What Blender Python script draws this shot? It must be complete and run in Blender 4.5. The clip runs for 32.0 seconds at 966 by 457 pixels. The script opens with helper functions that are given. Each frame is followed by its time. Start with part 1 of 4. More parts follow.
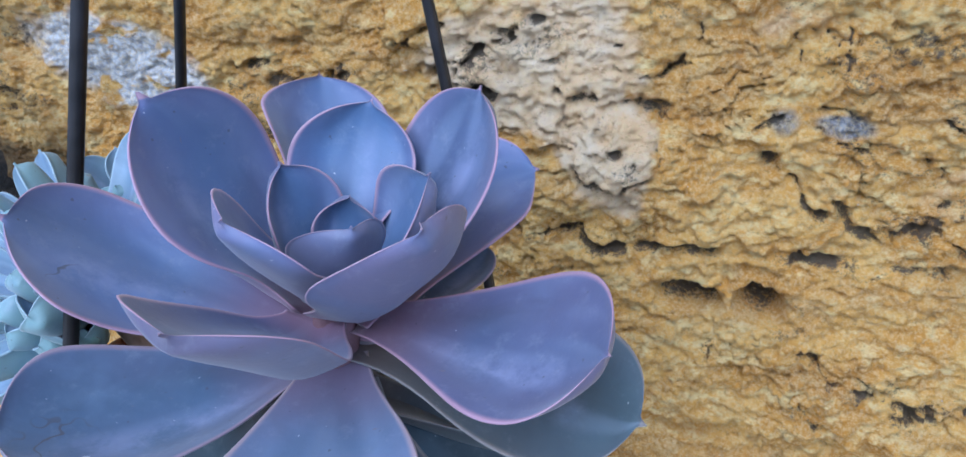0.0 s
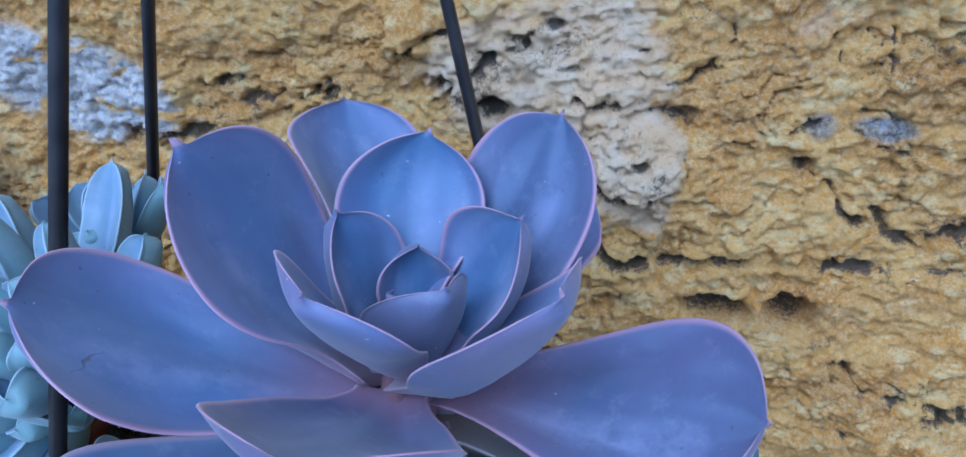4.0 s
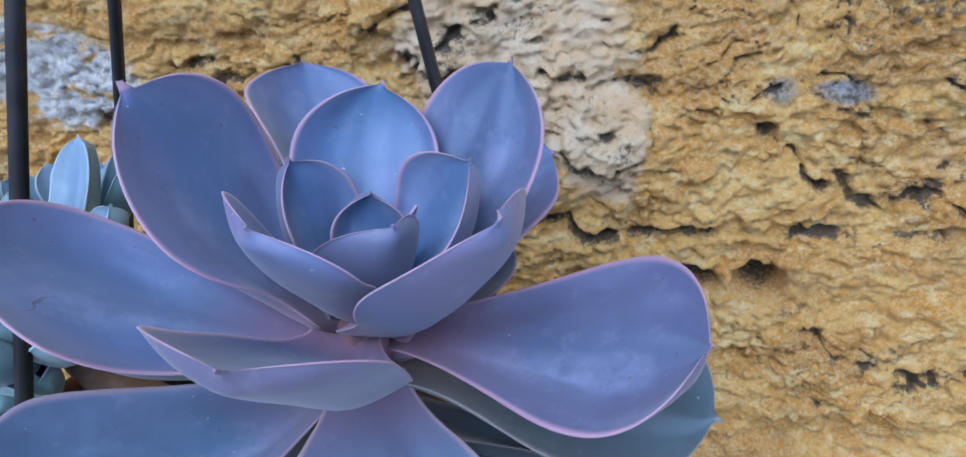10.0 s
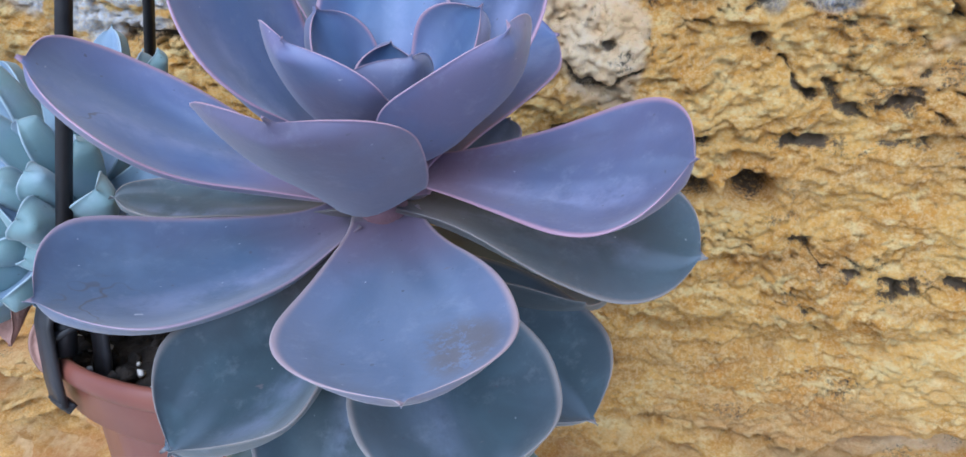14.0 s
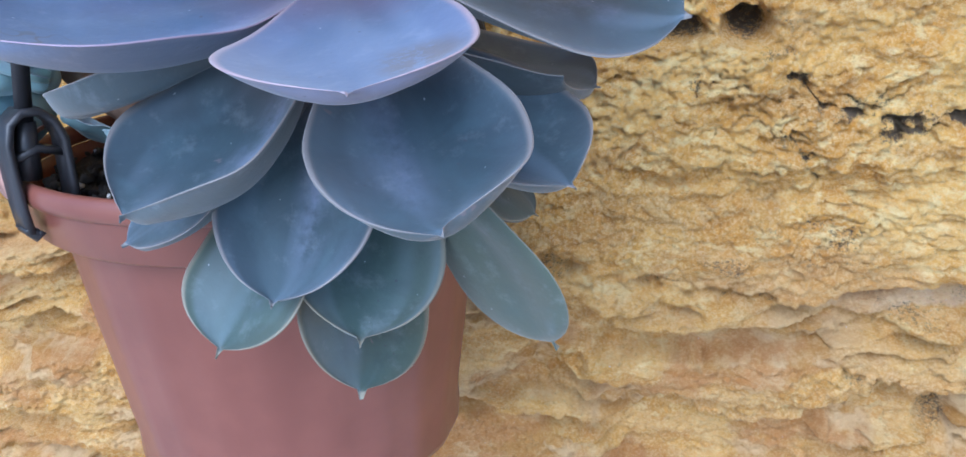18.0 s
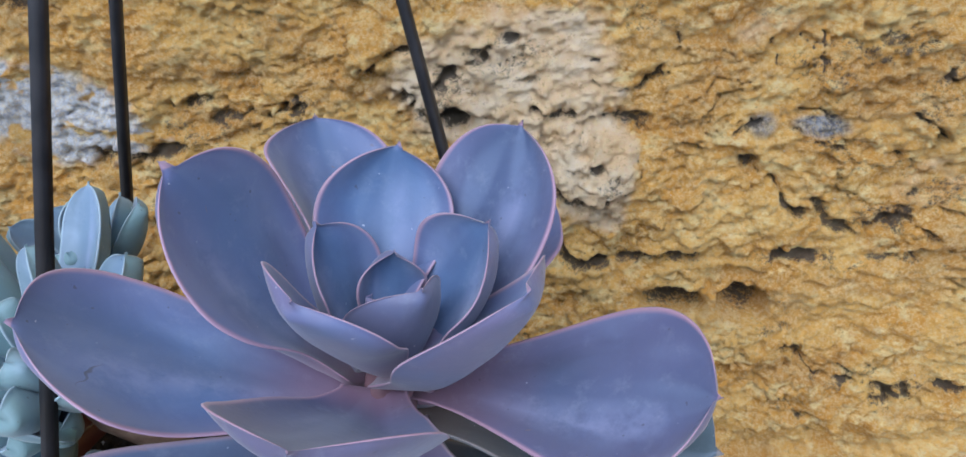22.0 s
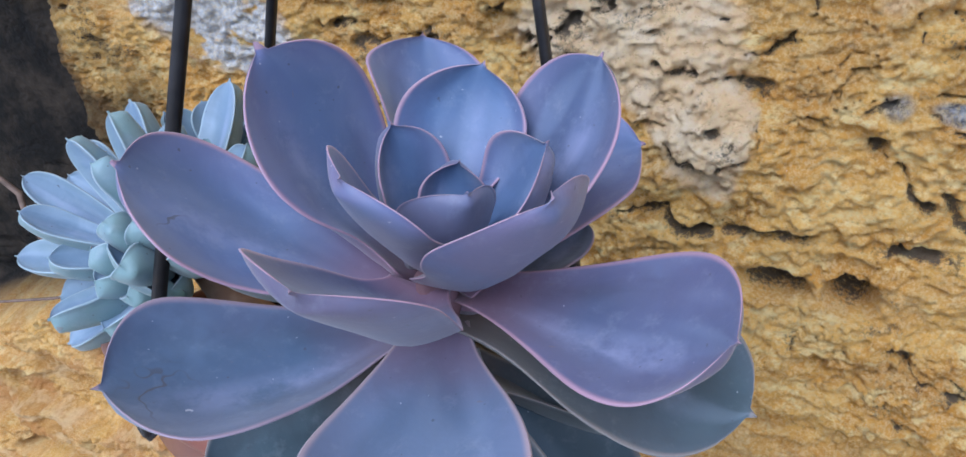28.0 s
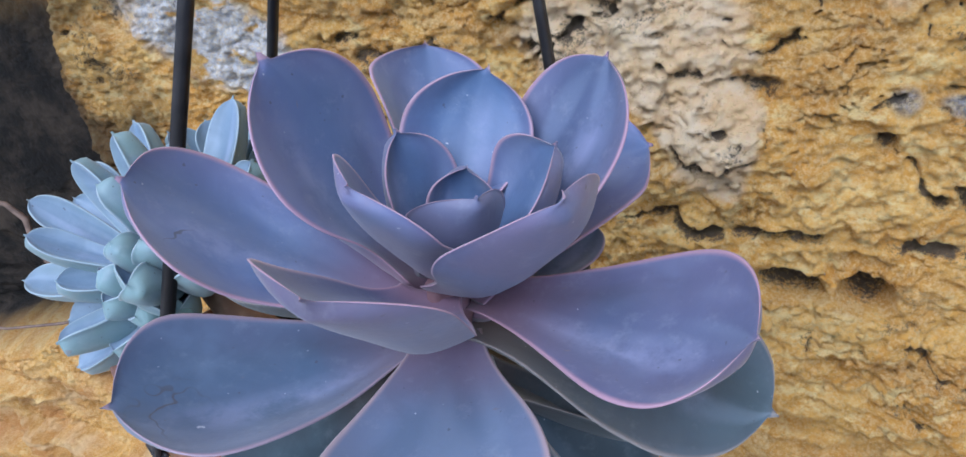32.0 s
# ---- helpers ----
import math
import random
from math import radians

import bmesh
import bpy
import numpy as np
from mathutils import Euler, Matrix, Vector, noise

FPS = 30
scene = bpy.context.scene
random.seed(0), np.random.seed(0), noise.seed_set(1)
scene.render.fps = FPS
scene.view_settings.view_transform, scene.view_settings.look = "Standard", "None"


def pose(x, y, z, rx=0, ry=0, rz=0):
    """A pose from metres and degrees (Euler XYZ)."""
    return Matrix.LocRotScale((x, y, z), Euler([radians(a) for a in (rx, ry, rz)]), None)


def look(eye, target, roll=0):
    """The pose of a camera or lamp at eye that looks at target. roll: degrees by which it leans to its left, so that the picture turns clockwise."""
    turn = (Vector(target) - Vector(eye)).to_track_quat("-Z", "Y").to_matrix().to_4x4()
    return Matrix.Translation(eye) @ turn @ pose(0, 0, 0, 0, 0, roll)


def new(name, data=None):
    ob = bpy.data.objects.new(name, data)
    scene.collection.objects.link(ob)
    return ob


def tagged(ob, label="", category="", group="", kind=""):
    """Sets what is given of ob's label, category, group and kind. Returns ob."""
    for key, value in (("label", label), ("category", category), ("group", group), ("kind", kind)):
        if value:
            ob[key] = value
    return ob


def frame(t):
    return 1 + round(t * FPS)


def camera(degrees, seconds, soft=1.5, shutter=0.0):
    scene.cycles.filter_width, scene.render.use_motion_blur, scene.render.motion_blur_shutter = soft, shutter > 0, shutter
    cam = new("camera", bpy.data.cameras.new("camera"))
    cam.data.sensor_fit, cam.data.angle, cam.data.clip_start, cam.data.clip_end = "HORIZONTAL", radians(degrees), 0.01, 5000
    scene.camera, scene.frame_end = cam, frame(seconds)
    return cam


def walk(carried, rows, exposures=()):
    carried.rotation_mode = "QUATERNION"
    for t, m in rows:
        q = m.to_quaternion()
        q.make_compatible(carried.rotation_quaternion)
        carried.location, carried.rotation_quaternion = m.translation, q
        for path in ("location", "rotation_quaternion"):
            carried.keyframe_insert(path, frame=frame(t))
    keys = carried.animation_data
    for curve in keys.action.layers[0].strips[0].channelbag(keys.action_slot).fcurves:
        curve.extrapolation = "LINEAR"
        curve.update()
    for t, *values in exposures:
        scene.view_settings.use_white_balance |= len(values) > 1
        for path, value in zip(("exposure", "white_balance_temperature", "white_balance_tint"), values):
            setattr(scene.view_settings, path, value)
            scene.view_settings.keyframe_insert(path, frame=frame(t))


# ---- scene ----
cam = camera(62.7, 32.0)
PATH = [
    (0, 0.0000, 0.0000, 1.5000, 66.00, -0.00, 0.00),
    (0.5, -0.0234, 0.0087, 1.4960, 65.01, 1.26, -3.84),
    (1, -0.0299, 0.0157, 1.4924, 65.19, 1.69, -6.35),
    (1.5, -0.0298, 0.0250, 1.4949, 65.52, 1.29, -7.09),
    (2, -0.0259, 0.0290, 1.4942, 65.38, 1.05, -7.32),
    (2.5, -0.0246, 0.0200, 1.4990, 65.44, 0.16, -8.94),
    (3, -0.0210, 0.0238, 1.4984, 64.08, -0.66, -9.41),
    (3.5, -0.0250, 0.0287, 1.4981, 65.23, 0.16, -8.28),
    (4, -0.0359, 0.0292, 1.5005, 65.40, 0.25, -6.98),
    (4.5, -0.0436, 0.0269, 1.4986, 65.44, 0.73, -6.78),
    (6.5, -0.0373, 0.0173, 1.4907, 66.84, 1.86, -7.75),
    (7, -0.0322, 0.0186, 1.4860, 65.71, 1.42, -8.31),
    (7.5, -0.0328, 0.0157, 1.4862, 65.32, 1.46, -8.25),
    (8, -0.0295, 0.0188, 1.4841, 65.61, 1.57, -8.23),
    (8.5, -0.0307, 0.0206, 1.4875, 66.10, 1.38, -8.04),
    (9, -0.0339, 0.0230, 1.4891, 64.86, 1.09, -6.78),
    (9.5, -0.0340, 0.0205, 1.4818, 64.82, 2.07, -7.14),
    (10, -0.0284, 0.0207, 1.4889, 66.23, 1.25, -7.86),
    (10.5, -0.0302, 0.0249, 1.4862, 65.48, 1.30, -7.27),
    (11, -0.0300, 0.0291, 1.4832, 65.27, 1.14, -7.21),
    (11.5, -0.0309, 0.0280, 1.4861, 65.95, 0.94, -7.20),
    (12, -0.0322, 0.0253, 1.4834, 65.61, 1.29, -7.14),
    (12.5, -0.0333, 0.0103, 1.4810, 67.44, 1.09, -7.13),
    (13, -0.0362, -0.0054, 1.4803, 67.26, 0.53, -7.73),
    (13.5, -0.0351, -0.0065, 1.4664, 66.46, 0.77, -7.19),
    (15.5, -0.0291, 0.0039, 1.4664, 63.22, -0.45, -7.90),
    (16, -0.0284, 0.0101, 1.4593, 63.12, 0.12, -7.51),
    (16.5, -0.0326, 0.0097, 1.4484, 62.57, 0.58, -6.97),
    (17, -0.0320, -0.0040, 1.4230, 62.02, 2.39, -7.99),
    (17.5, -0.0316, -0.0118, 1.4268, 62.74, 1.43, -8.40),
    (18, -0.0272, -0.0160, 1.4241, 62.42, 2.44, -7.43),
    (18.5, -0.0290, -0.0218, 1.4366, 63.16, 1.65, -6.89),
    (19, -0.0297, -0.0229, 1.4447, 63.80, 1.26, -6.85),
    (19.5, -0.0296, -0.0188, 1.4440, 62.83, 1.13, -6.68),
    (20, -0.0453, -0.0164, 1.4511, 63.62, 1.79, -6.24),
    (20.5, -0.0540, -0.0110, 1.4632, 64.00, 1.48, -8.50),
    (21, -0.0499, -0.0039, 1.4771, 65.17, 2.52, -9.98),
    (21.5, -0.0491, 0.0074, 1.4928, 66.16, 2.28, -10.17),
    (22, -0.0388, 0.0176, 1.5055, 65.80, 1.39, -10.42),
    (22.5, -0.0354, 0.0183, 1.5052, 63.86, -0.88, -6.80),
    (23, -0.0113, 0.0055, 1.5074, 62.44, -1.60, -2.49),
    (23.5, -0.0046, 0.0142, 1.5071, 62.64, -3.25, 3.15),
    (24, -0.0125, 0.0174, 1.5076, 62.65, -3.35, 8.31),
    (24.5, -0.0223, 0.0126, 1.5072, 62.96, -2.58, 8.74),
    (25, -0.0153, 0.0122, 1.5041, 63.39, -2.64, 6.58),
    (25.5, -0.0112, 0.0119, 1.4987, 64.24, -1.52, 5.87),
    (26, -0.0132, 0.0116, 1.4984, 63.94, -1.90, 5.00),
    (26.5, -0.0114, 0.0102, 1.4999, 64.03, -1.98, 4.44),
    (28.5, -0.0229, 0.0046, 1.4955, 64.13, -1.62, 3.97),
    (29, -0.0304, 0.0054, 1.4955, 65.28, -1.59, 3.92),
    (29.5, -0.0236, 0.0094, 1.4968, 65.15, -1.68, 3.40),
    (30, -0.0236, 0.0072, 1.4953, 65.37, -1.49, 3.60),
    (30.5, -0.0261, 0.0092, 1.4968, 65.67, -1.57, 3.76),
    (31, -0.0209, 0.0119, 1.4910, 65.04, -0.94, 3.61),
    (31.5, -0.0208, 0.0107, 1.4919, 65.47, -0.08, 4.54),
    (32, -0.0172, 0.0060, 1.4929, 65.31, 0.21, 3.54),
]
EXPOSURES = [(0, 0.61, 4770, 10), (2, 0.51, 4770, 10), (4, 0.43, 4200, 10), (7, 0.48, 4550, 10), (9, 0.51, 4700, 10), (12, 0.57, 4720, 10), (13, 0.54, 4560, 10), (14, 0.67, 5020, 10), (16, 0.82, 5180, 10), (17, 0.92, 5150, 10), (18, 0.92, 4800, 10), (19, 0.92, 4700, 10),
             (20, 0.92, 4900, 10), (21, 0.83, 5570, 10), (22, 0.51, 5250, 10), (23, 0.50, 4930, 12), (24, 0.59, 5050, 12), (26, 0.58, 5160, 12), (32, 0.59, 5250, 12)]
walk(cam, [(t, pose(x, y, z, rx, ry, rz)) for t, x, y, z, rx, ry, rz in PATH], EXPOSURES)

# ---------------------------------------------------------------- light
world = bpy.data.worlds.new("sky")
scene.world = world
world.use_nodes = True
wn = world.node_tree.nodes
sky = wn.new("ShaderNodeTexSky")
sky.sky_type = "NISHITA"
sky.sun_disc = False
sky.sun_elevation = radians(43)
sky.sun_rotation = radians(206)
wn["Background"].inputs["Strength"].default_value = 0.105
world.node_tree.links.new(sky.outputs["Color"], wn["Background"].inputs["Color"])

sun_data = bpy.data.lights.new("sun", "SUN")
sun_data.energy = 2.9
sun_data.angle = radians(58)
sun_data.color = (1.0, 0.95, 0.88)
sun = new("sun", sun_data)
sun.matrix_world = look((-1.3, -2.7, 4.2), (0, 0, 1.4))


# ---------------------------------------------------------------- helpers
def mesh_of(name, verts, faces, smooth=True):
    me = bpy.data.meshes.new(name)
    me.from_pydata([tuple(v) for v in verts], [], [tuple(f) for f in faces])
    me.update()
    if smooth:
        me.polygons.foreach_set("use_smooth", [True] * len(me.polygons))
    return me


def mask(me, name, values):
    att = me.attributes.new(name, "FLOAT", "POINT")
    att.data.foreach_set("value", np.asarray(values, dtype=np.float32).ravel())


def part(name, me, material, parent=None, label=""):
    if isinstance(me, bmesh.types.BMesh):
        bm, me = me, bpy.data.meshes.new(name)
        bm.to_mesh(me)
        bm.free()
        me.polygons.foreach_set("use_smooth", [True] * len(me.polygons))
    if material and not me.materials:
        me.materials.append(material)
    ob = new(name, me)
    ob.parent = parent
    if label:
        tagged(ob, label)
    return ob


def vnoise(x, y, seed=0):
    """Smooth lattice noise between 0 and 1."""
    xi, yi = np.floor(x).astype(np.int64), np.floor(y).astype(np.int64)
    fx, fy = x - xi, y - yi
    fx, fy = fx * fx * fx * (fx * (fx * 6 - 15) + 10), fy * fy * fy * (fy * (fy * 6 - 15) + 10)

    def h(a, b):
        n = (a * 374761393 + b * 668265263 + seed * 974634777) & 0xFFFFFFFF
        n = ((n ^ (n >> 13)) * 1274126177) & 0xFFFFFFFF
        return ((n ^ (n >> 16)) & 0xFFFF) / 65535.0

    a, b, c, d = h(xi, yi), h(xi + 1, yi), h(xi, yi + 1), h(xi + 1, yi + 1)
    return (a + (b - a) * fx) * (1 - fy) + (c + (d - c) * fx) * fy


def fbm(x, y, seed=0, octaves=4):
    total, amp, norm = 0, 1.0, 0.0
    for k in range(octaves):
        total = total + amp * vnoise(x * 2 ** k + 17.3 * k, y * 2 ** k - 9.1 * k, seed + k)
        norm += amp
        amp *= 0.5
    return total / norm


def step(a, b, x):
    t = np.clip((x - a) / (b - a), 0, 1)
    return t * t * (3 - 2 * t)


def tube(points, radius, sides=10, flat=1.0, caps=True):
    """A swept rod along points; flat squeezes its section."""
    pts = [Vector(p) for p in points]
    radii = radius if isinstance(radius, (list, tuple)) else [radius] * len(pts)
    bm, rings, ref = bmesh.new(), [], None
    for i, p in enumerate(pts):
        t = (pts[min(i + 1, len(pts) - 1)] - pts[max(i - 1, 0)]).normalized()
        if ref is None:
            ref = t.orthogonal().normalized()
        ref = (ref - t * ref.dot(t)).normalized()
        side = t.cross(ref)
        rings.append([bm.verts.new(p + radii[i] * (math.cos(a) * ref + flat * math.sin(a) * side))
                      for a in (2 * math.pi * k / sides for k in range(sides))])
    for r0, r1 in zip(rings, rings[1:]):
        for k in range(sides):
            bm.faces.new((r0[k], r0[(k + 1) % sides], r1[(k + 1) % sides], r1[k]))
    if caps:
        bm.faces.new(rings[0][::-1])
        bm.faces.new(rings[-1])
    return bm


def strip(points, across, half_width, half_thick):
    """A flat strap with bevelled edges, swept along points; across is its width direction."""
    pts, w = [Vector(p) for p in points], Vector(across).normalized()
    section = [(-1, -0.55), (-0.8, -1), (0.8, -1), (1, -0.55), (1, 0.55), (0.8, 1), (-0.8, 1), (-1, 0.55)]
    bm, rings = bmesh.new(), []
    for i, p in enumerate(pts):
        t = (pts[min(i + 1, len(pts) - 1)] - pts[max(i - 1, 0)]).normalized()
        wi = (w - t * w.dot(t)).normalized()
        n = t.cross(wi)
        rings.append([bm.verts.new(p + wi * a * half_width + n * b * half_thick) for a, b in section])
    for r0, r1 in zip(rings, rings[1:]):
        for k in range(8):
            bm.faces.new((r0[k], r0[(k + 1) % 8], r1[(k + 1) % 8], r1[k]))
    bm.faces.new(rings[0][::-1])
    bm.faces.new(rings[-1])
    return bm


# ---------------------------------------------------------------- materials
class Nodes:
    """Short hand for building one node material."""

    def __init__(self, name, rough=0.6):
        self.mat = bpy.data.materials.new(name)
        self.mat.use_nodes = True
        self.tree = self.mat.node_tree
        self.bsdf = self.tree.nodes["Principled BSDF"]
        self.bsdf.inputs["Roughness"].default_value = rough
        self.coord = self.tree.nodes.new("ShaderNodeTexCoord").outputs["Object"]

    def node(self, kind, **sets):
        n = self.tree.nodes.new(kind)
        for k, v in sets.items():
            n.inputs[k.replace("_", " ")].default_value = v
        return n

    def link(self, a, b):
        self.tree.links.new(a, b)

    def noise(self, scale, detail=4.0, rough=0.55, stretch=None, warp=0.0):
        n = self.node("ShaderNodeTexNoise", Scale=scale, Detail=detail, Roughness=rough, Distortion=warp)
        src = self.coord
        if stretch:
            m = self.node("ShaderNodeMapping", Scale=stretch)
            self.link(src, m.inputs["Vector"])
            src = m.outputs["Vector"]
        self.link(src, n.inputs["Vector"])
        return n.outputs["Fac"]

    def attr(self, name):
        n = self.tree.nodes.new("ShaderNodeAttribute")
        n.attribute_name = name
        return n.outputs["Fac"]

    def ramp(self, fac, lo, hi):
        n = self.node("ShaderNodeMapRange")
        n.interpolation_type = "SMOOTHSTEP"
        n.inputs["From Min"].default_value, n.inputs["From Max"].default_value = lo, hi
        self.link(fac, n.inputs["Value"])
        return n.outputs["Result"]

    def math(self, op, a, b):
        n = self.tree.nodes.new("ShaderNodeMath")
        n.operation = op
        for i, v in enumerate((a, b)):
            if isinstance(v, (int, float)):
                n.inputs[i].default_value = v
            else:
                self.link(v, n.inputs[i])
        return n.outputs[0]

    def mix(self, fac, a, b):
        n = self.tree.nodes.new("ShaderNodeMix")
        n.data_type = "RGBA"
        for sock, v in ((n.inputs[0], fac), (n.inputs[6], a), (n.inputs[7], b)):
            if isinstance(v, tuple):
                sock.default_value = (*v, 1)
            elif isinstance(v, (int, float)):
                sock.default_value = v
            else:
                self.link(v, sock)
        return n.outputs[2]

    def done(self, colour, bump=None, strength=0.3, distance=0.001, rough=None):
        if isinstance(colour, tuple):
            self.bsdf.inputs["Base Color"].default_value = (*colour, 1)
        else:
            self.link(colour, self.bsdf.inputs["Base Color"])
        if rough is not None:
            self.link(rough, self.bsdf.inputs["Roughness"])
        if bump is not None:
            b = self.node("ShaderNodeBump", Strength=strength, Distance=distance)
            self.link(bump, b.inputs["Height"])
            self.link(b.outputs["Normal"], self.bsdf.inputs["Normal"])
        return self.mat


def wall_material():
    m = Nodes("rough_ochre_painted_render", 0.92)
    m.bsdf.inputs["Specular IOR Level"].default_value = 0.2
    base = m.mix(m.ramp(m.noise(30, 6, 0.65), 0.40, 0.60), (0.70, 0.340, 0.055), (0.85, 0.50, 0.125))
    base = m.mix(m.ramp(m.noise(90, 7, 0.75, stretch=(1, 1.9, 1)), 0.50, 0.62), base, (0.90, 0.66, 0.27))
    base = m.mix(m.math("MULTIPLY", m.attr("rust"), 0.55), base, (0.56, 0.265, 0.055))
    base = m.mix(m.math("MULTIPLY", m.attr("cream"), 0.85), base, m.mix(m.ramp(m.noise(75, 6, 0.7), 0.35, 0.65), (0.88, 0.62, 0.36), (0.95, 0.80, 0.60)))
    base = m.mix(m.attr("peach"), base, m.mix(m.ramp(m.noise(38, 6, 0.65, stretch=(1, 2.4, 1)), 0.42, 0.58), (0.54, 0.275, 0.070), (0.72, 0.48, 0.23)))
    rusty = m.math("MULTIPLY", m.math("MULTIPLY", m.attr("peach"), m.ramp(m.noise(16, 6, 0.65, stretch=(1, 2.5, 1)), 0.47, 0.58)), 0.8)
    base = m.mix(rusty, base, (0.55, 0.25, 0.07))
    base = m.mix(m.attr("white"), base, m.mix(m.ramp(m.noise(240, 6, 0.75), 0.35, 0.62), (0.42, 0.43, 0.48), (0.86, 0.86, 0.87)))
    base = m.mix(m.attr("grey"), base, m.mix(m.ramp(m.noise(300, 5, 0.7), 0.38, 0.62), (0.13, 0.13, 0.15), (0.42, 0.42, 0.44)))
    speck = m.ramp(m.noise(420, 2), 0.75, 0.79)
    base = m.mix(m.math("MULTIPLY", speck, 0.6), base, (0.74, 0.73, 0.74))
    grain = m.ramp(m.noise(620, 6, 0.8), 0.44, 0.60)
    coarse = m.math("SUBTRACT", 1.0, m.math("MULTIPLY", m.attr("peach"), 0.6))
    base = m.mix(m.math("MULTIPLY", m.math("MULTIPLY", grain, coarse), 0.5), base, m.mix(m.noise(190, 3), (0.86, 0.62, 0.22), (0.92, 0.79, 0.52)))
    crumb = m.ramp(m.noise(330, 8, 0.85, stretch=(1, 1.5, 1)), 0.53, 0.64)
    base = m.mix(m.math("MULTIPLY", m.math("MULTIPLY", crumb, coarse), 0.55), base, (0.36, 0.19, 0.05))
    # mould speckle, plus shade of holes and cracks painted as colour
    mould_shade = m.math("ADD", m.math("MULTIPLY", m.attr("mould_shade"), 0.85), m.math("MULTIPLY", m.math("SUBTRACT", m.noise(480, 8, 0.85), 0.5), 3.4))
    mould_shade = m.math("MULTIPLY", m.math("MULTIPLY", m.ramp(mould_shade, 0.40, 0.95), m.ramp(m.attr("mould_shade"), 0.08, 0.40)), 0.90)
    base = m.mix(mould_shade, base, m.mix(m.noise(260, 4), (0.035, 0.031, 0.030), (0.150, 0.125, 0.098)))
    # near-black brown in the hollow and along its fringe
    base = m.mix(m.attr("hollow_dark"), base, m.mix(m.ramp(m.noise(26, 6, 0.7), 0.40, 0.70), (0.009, 0.008, 0.007), (0.055, 0.042, 0.030)))
    relief = m.math("ADD", m.noise(420, 8, 0.8), m.math("MULTIPLY", m.noise(1300, 5, 0.75), 0.5))
    return m.done(base, relief, 1.0, 0.0030)


def leaf_material(name, face, deep, rim, back, blush, root):
    """A fleshy leaf with a waxy coat: face and deep colour the upper side, back the under side, rim the margin, blush
    the flush near it, root the foot.
    """
    m = Nodes(name, 0.58)
    up = m.mix(m.ramp(m.noise(70, 4, warp=0.6), 0.36, 0.66), deep, face)
    info = m.tree.nodes.new("ShaderNodeObjectInfo").outputs["Random"]
    shift = m.math("MULTIPLY", m.ramp(m.math("ADD", m.noise(26, 3), m.math("MULTIPLY", info, 0.25)), 0.52, 0.85), 0.6)
    up = m.mix(shift, up, blush)
    middle = m.math("SUBTRACT", 1.0, m.ramp(m.math("ADD", m.attr("edge"), m.math("MULTIPLY", m.noise(45, 3), 0.5)), 0.25, 0.95))
    up = m.mix(m.math("MULTIPLY", middle, 0.6), up, m.mix(0.85, face, deep))
    up = m.mix(m.math("MULTIPLY", m.ramp(m.attr("edge"), 0.35, 1.0), 0.45), up, blush)
    # pale lengthwise streaks: soft sky reflection put into the leaf colour
    plane = m.node("ShaderNodeCombineXYZ")
    m.link(m.math("MULTIPLY", m.attr("cross"), 1.5), plane.inputs[0])
    m.link(m.math("MULTIPLY", m.attr("along"), 1.3), plane.inputs[1])
    m.link(m.math("MULTIPLY", info, 40.0), plane.inputs[2])
    streak = m.node("ShaderNodeTexNoise", Scale=1.3, Detail=1.0)
    m.link(plane.outputs[0], streak.inputs["Vector"])
    up = m.mix(m.math("MULTIPLY", m.ramp(streak.outputs["Fac"], 0.46, 0.68), 0.20), up, m.mix(0.5, face, (0.42, 0.50, 0.66)))
    # light caught along the leaf's fold, painted as a paler band
    fold_light = m.math("MULTIPLY", m.attr("band"), m.ramp(m.noise(110, 4, 0.65), 0.30, 0.62))
    up = m.mix(m.math("MULTIPLY", fold_light, 0.85), up, m.mix(0.45, face, (0.30, 0.32, 0.48)))
    low = m.mix(m.ramp(m.noise(55, 3), 0.40, 0.85), back, up)
    col = m.mix(m.attr("under"), up, low)
    foot = m.math("SUBTRACT", 1.0, m.ramp(m.math("ADD", m.attr("along"), m.math("MULTIPLY", m.noise(60, 3), 0.16)), 0.06, 0.50))
    col = m.mix(m.math("MULTIPLY", foot, 0.85), col, root)
    wax = m.ramp(m.noise(160, 5, 0.7), 0.52, 0.75)
    col = m.mix(m.math("MULTIPLY", wax, 0.09), col, (0.56, 0.58, 0.66))
    scar = m.math("MULTIPLY", m.ramp(m.noise(120, 2, stretch=(1, 3, 1)), 0.735, 0.765), 0.55)
    col = m.mix(scar, col, (0.16, 0.12, 0.13))
    dirt = m.math("MULTIPLY", m.attr("stain"), m.ramp(m.math("ADD", m.noise(330, 7, 0.8), m.math("MULTIPLY", m.noise(60, 2), 0.5)), 0.66, 0.76))
    col = m.mix(m.math("MULTIPLY", dirt, 0.75), col, (0.105, 0.092, 0.092))
    vein = m.node("ShaderNodeMath")
    vein.operation = "ABSOLUTE"
    m.link(m.math("SUBTRACT", m.noise(75, 2), 0.5), vein.inputs[0])
    scratch = m.math("MULTIPLY", m.attr("scratch"), m.math("SUBTRACT", 1.0, m.ramp(vein.outputs[0], 0.004, 0.014)))
    col = m.mix(m.math("MULTIPLY", scratch, 0.8), col, (0.05, 0.05, 0.06))
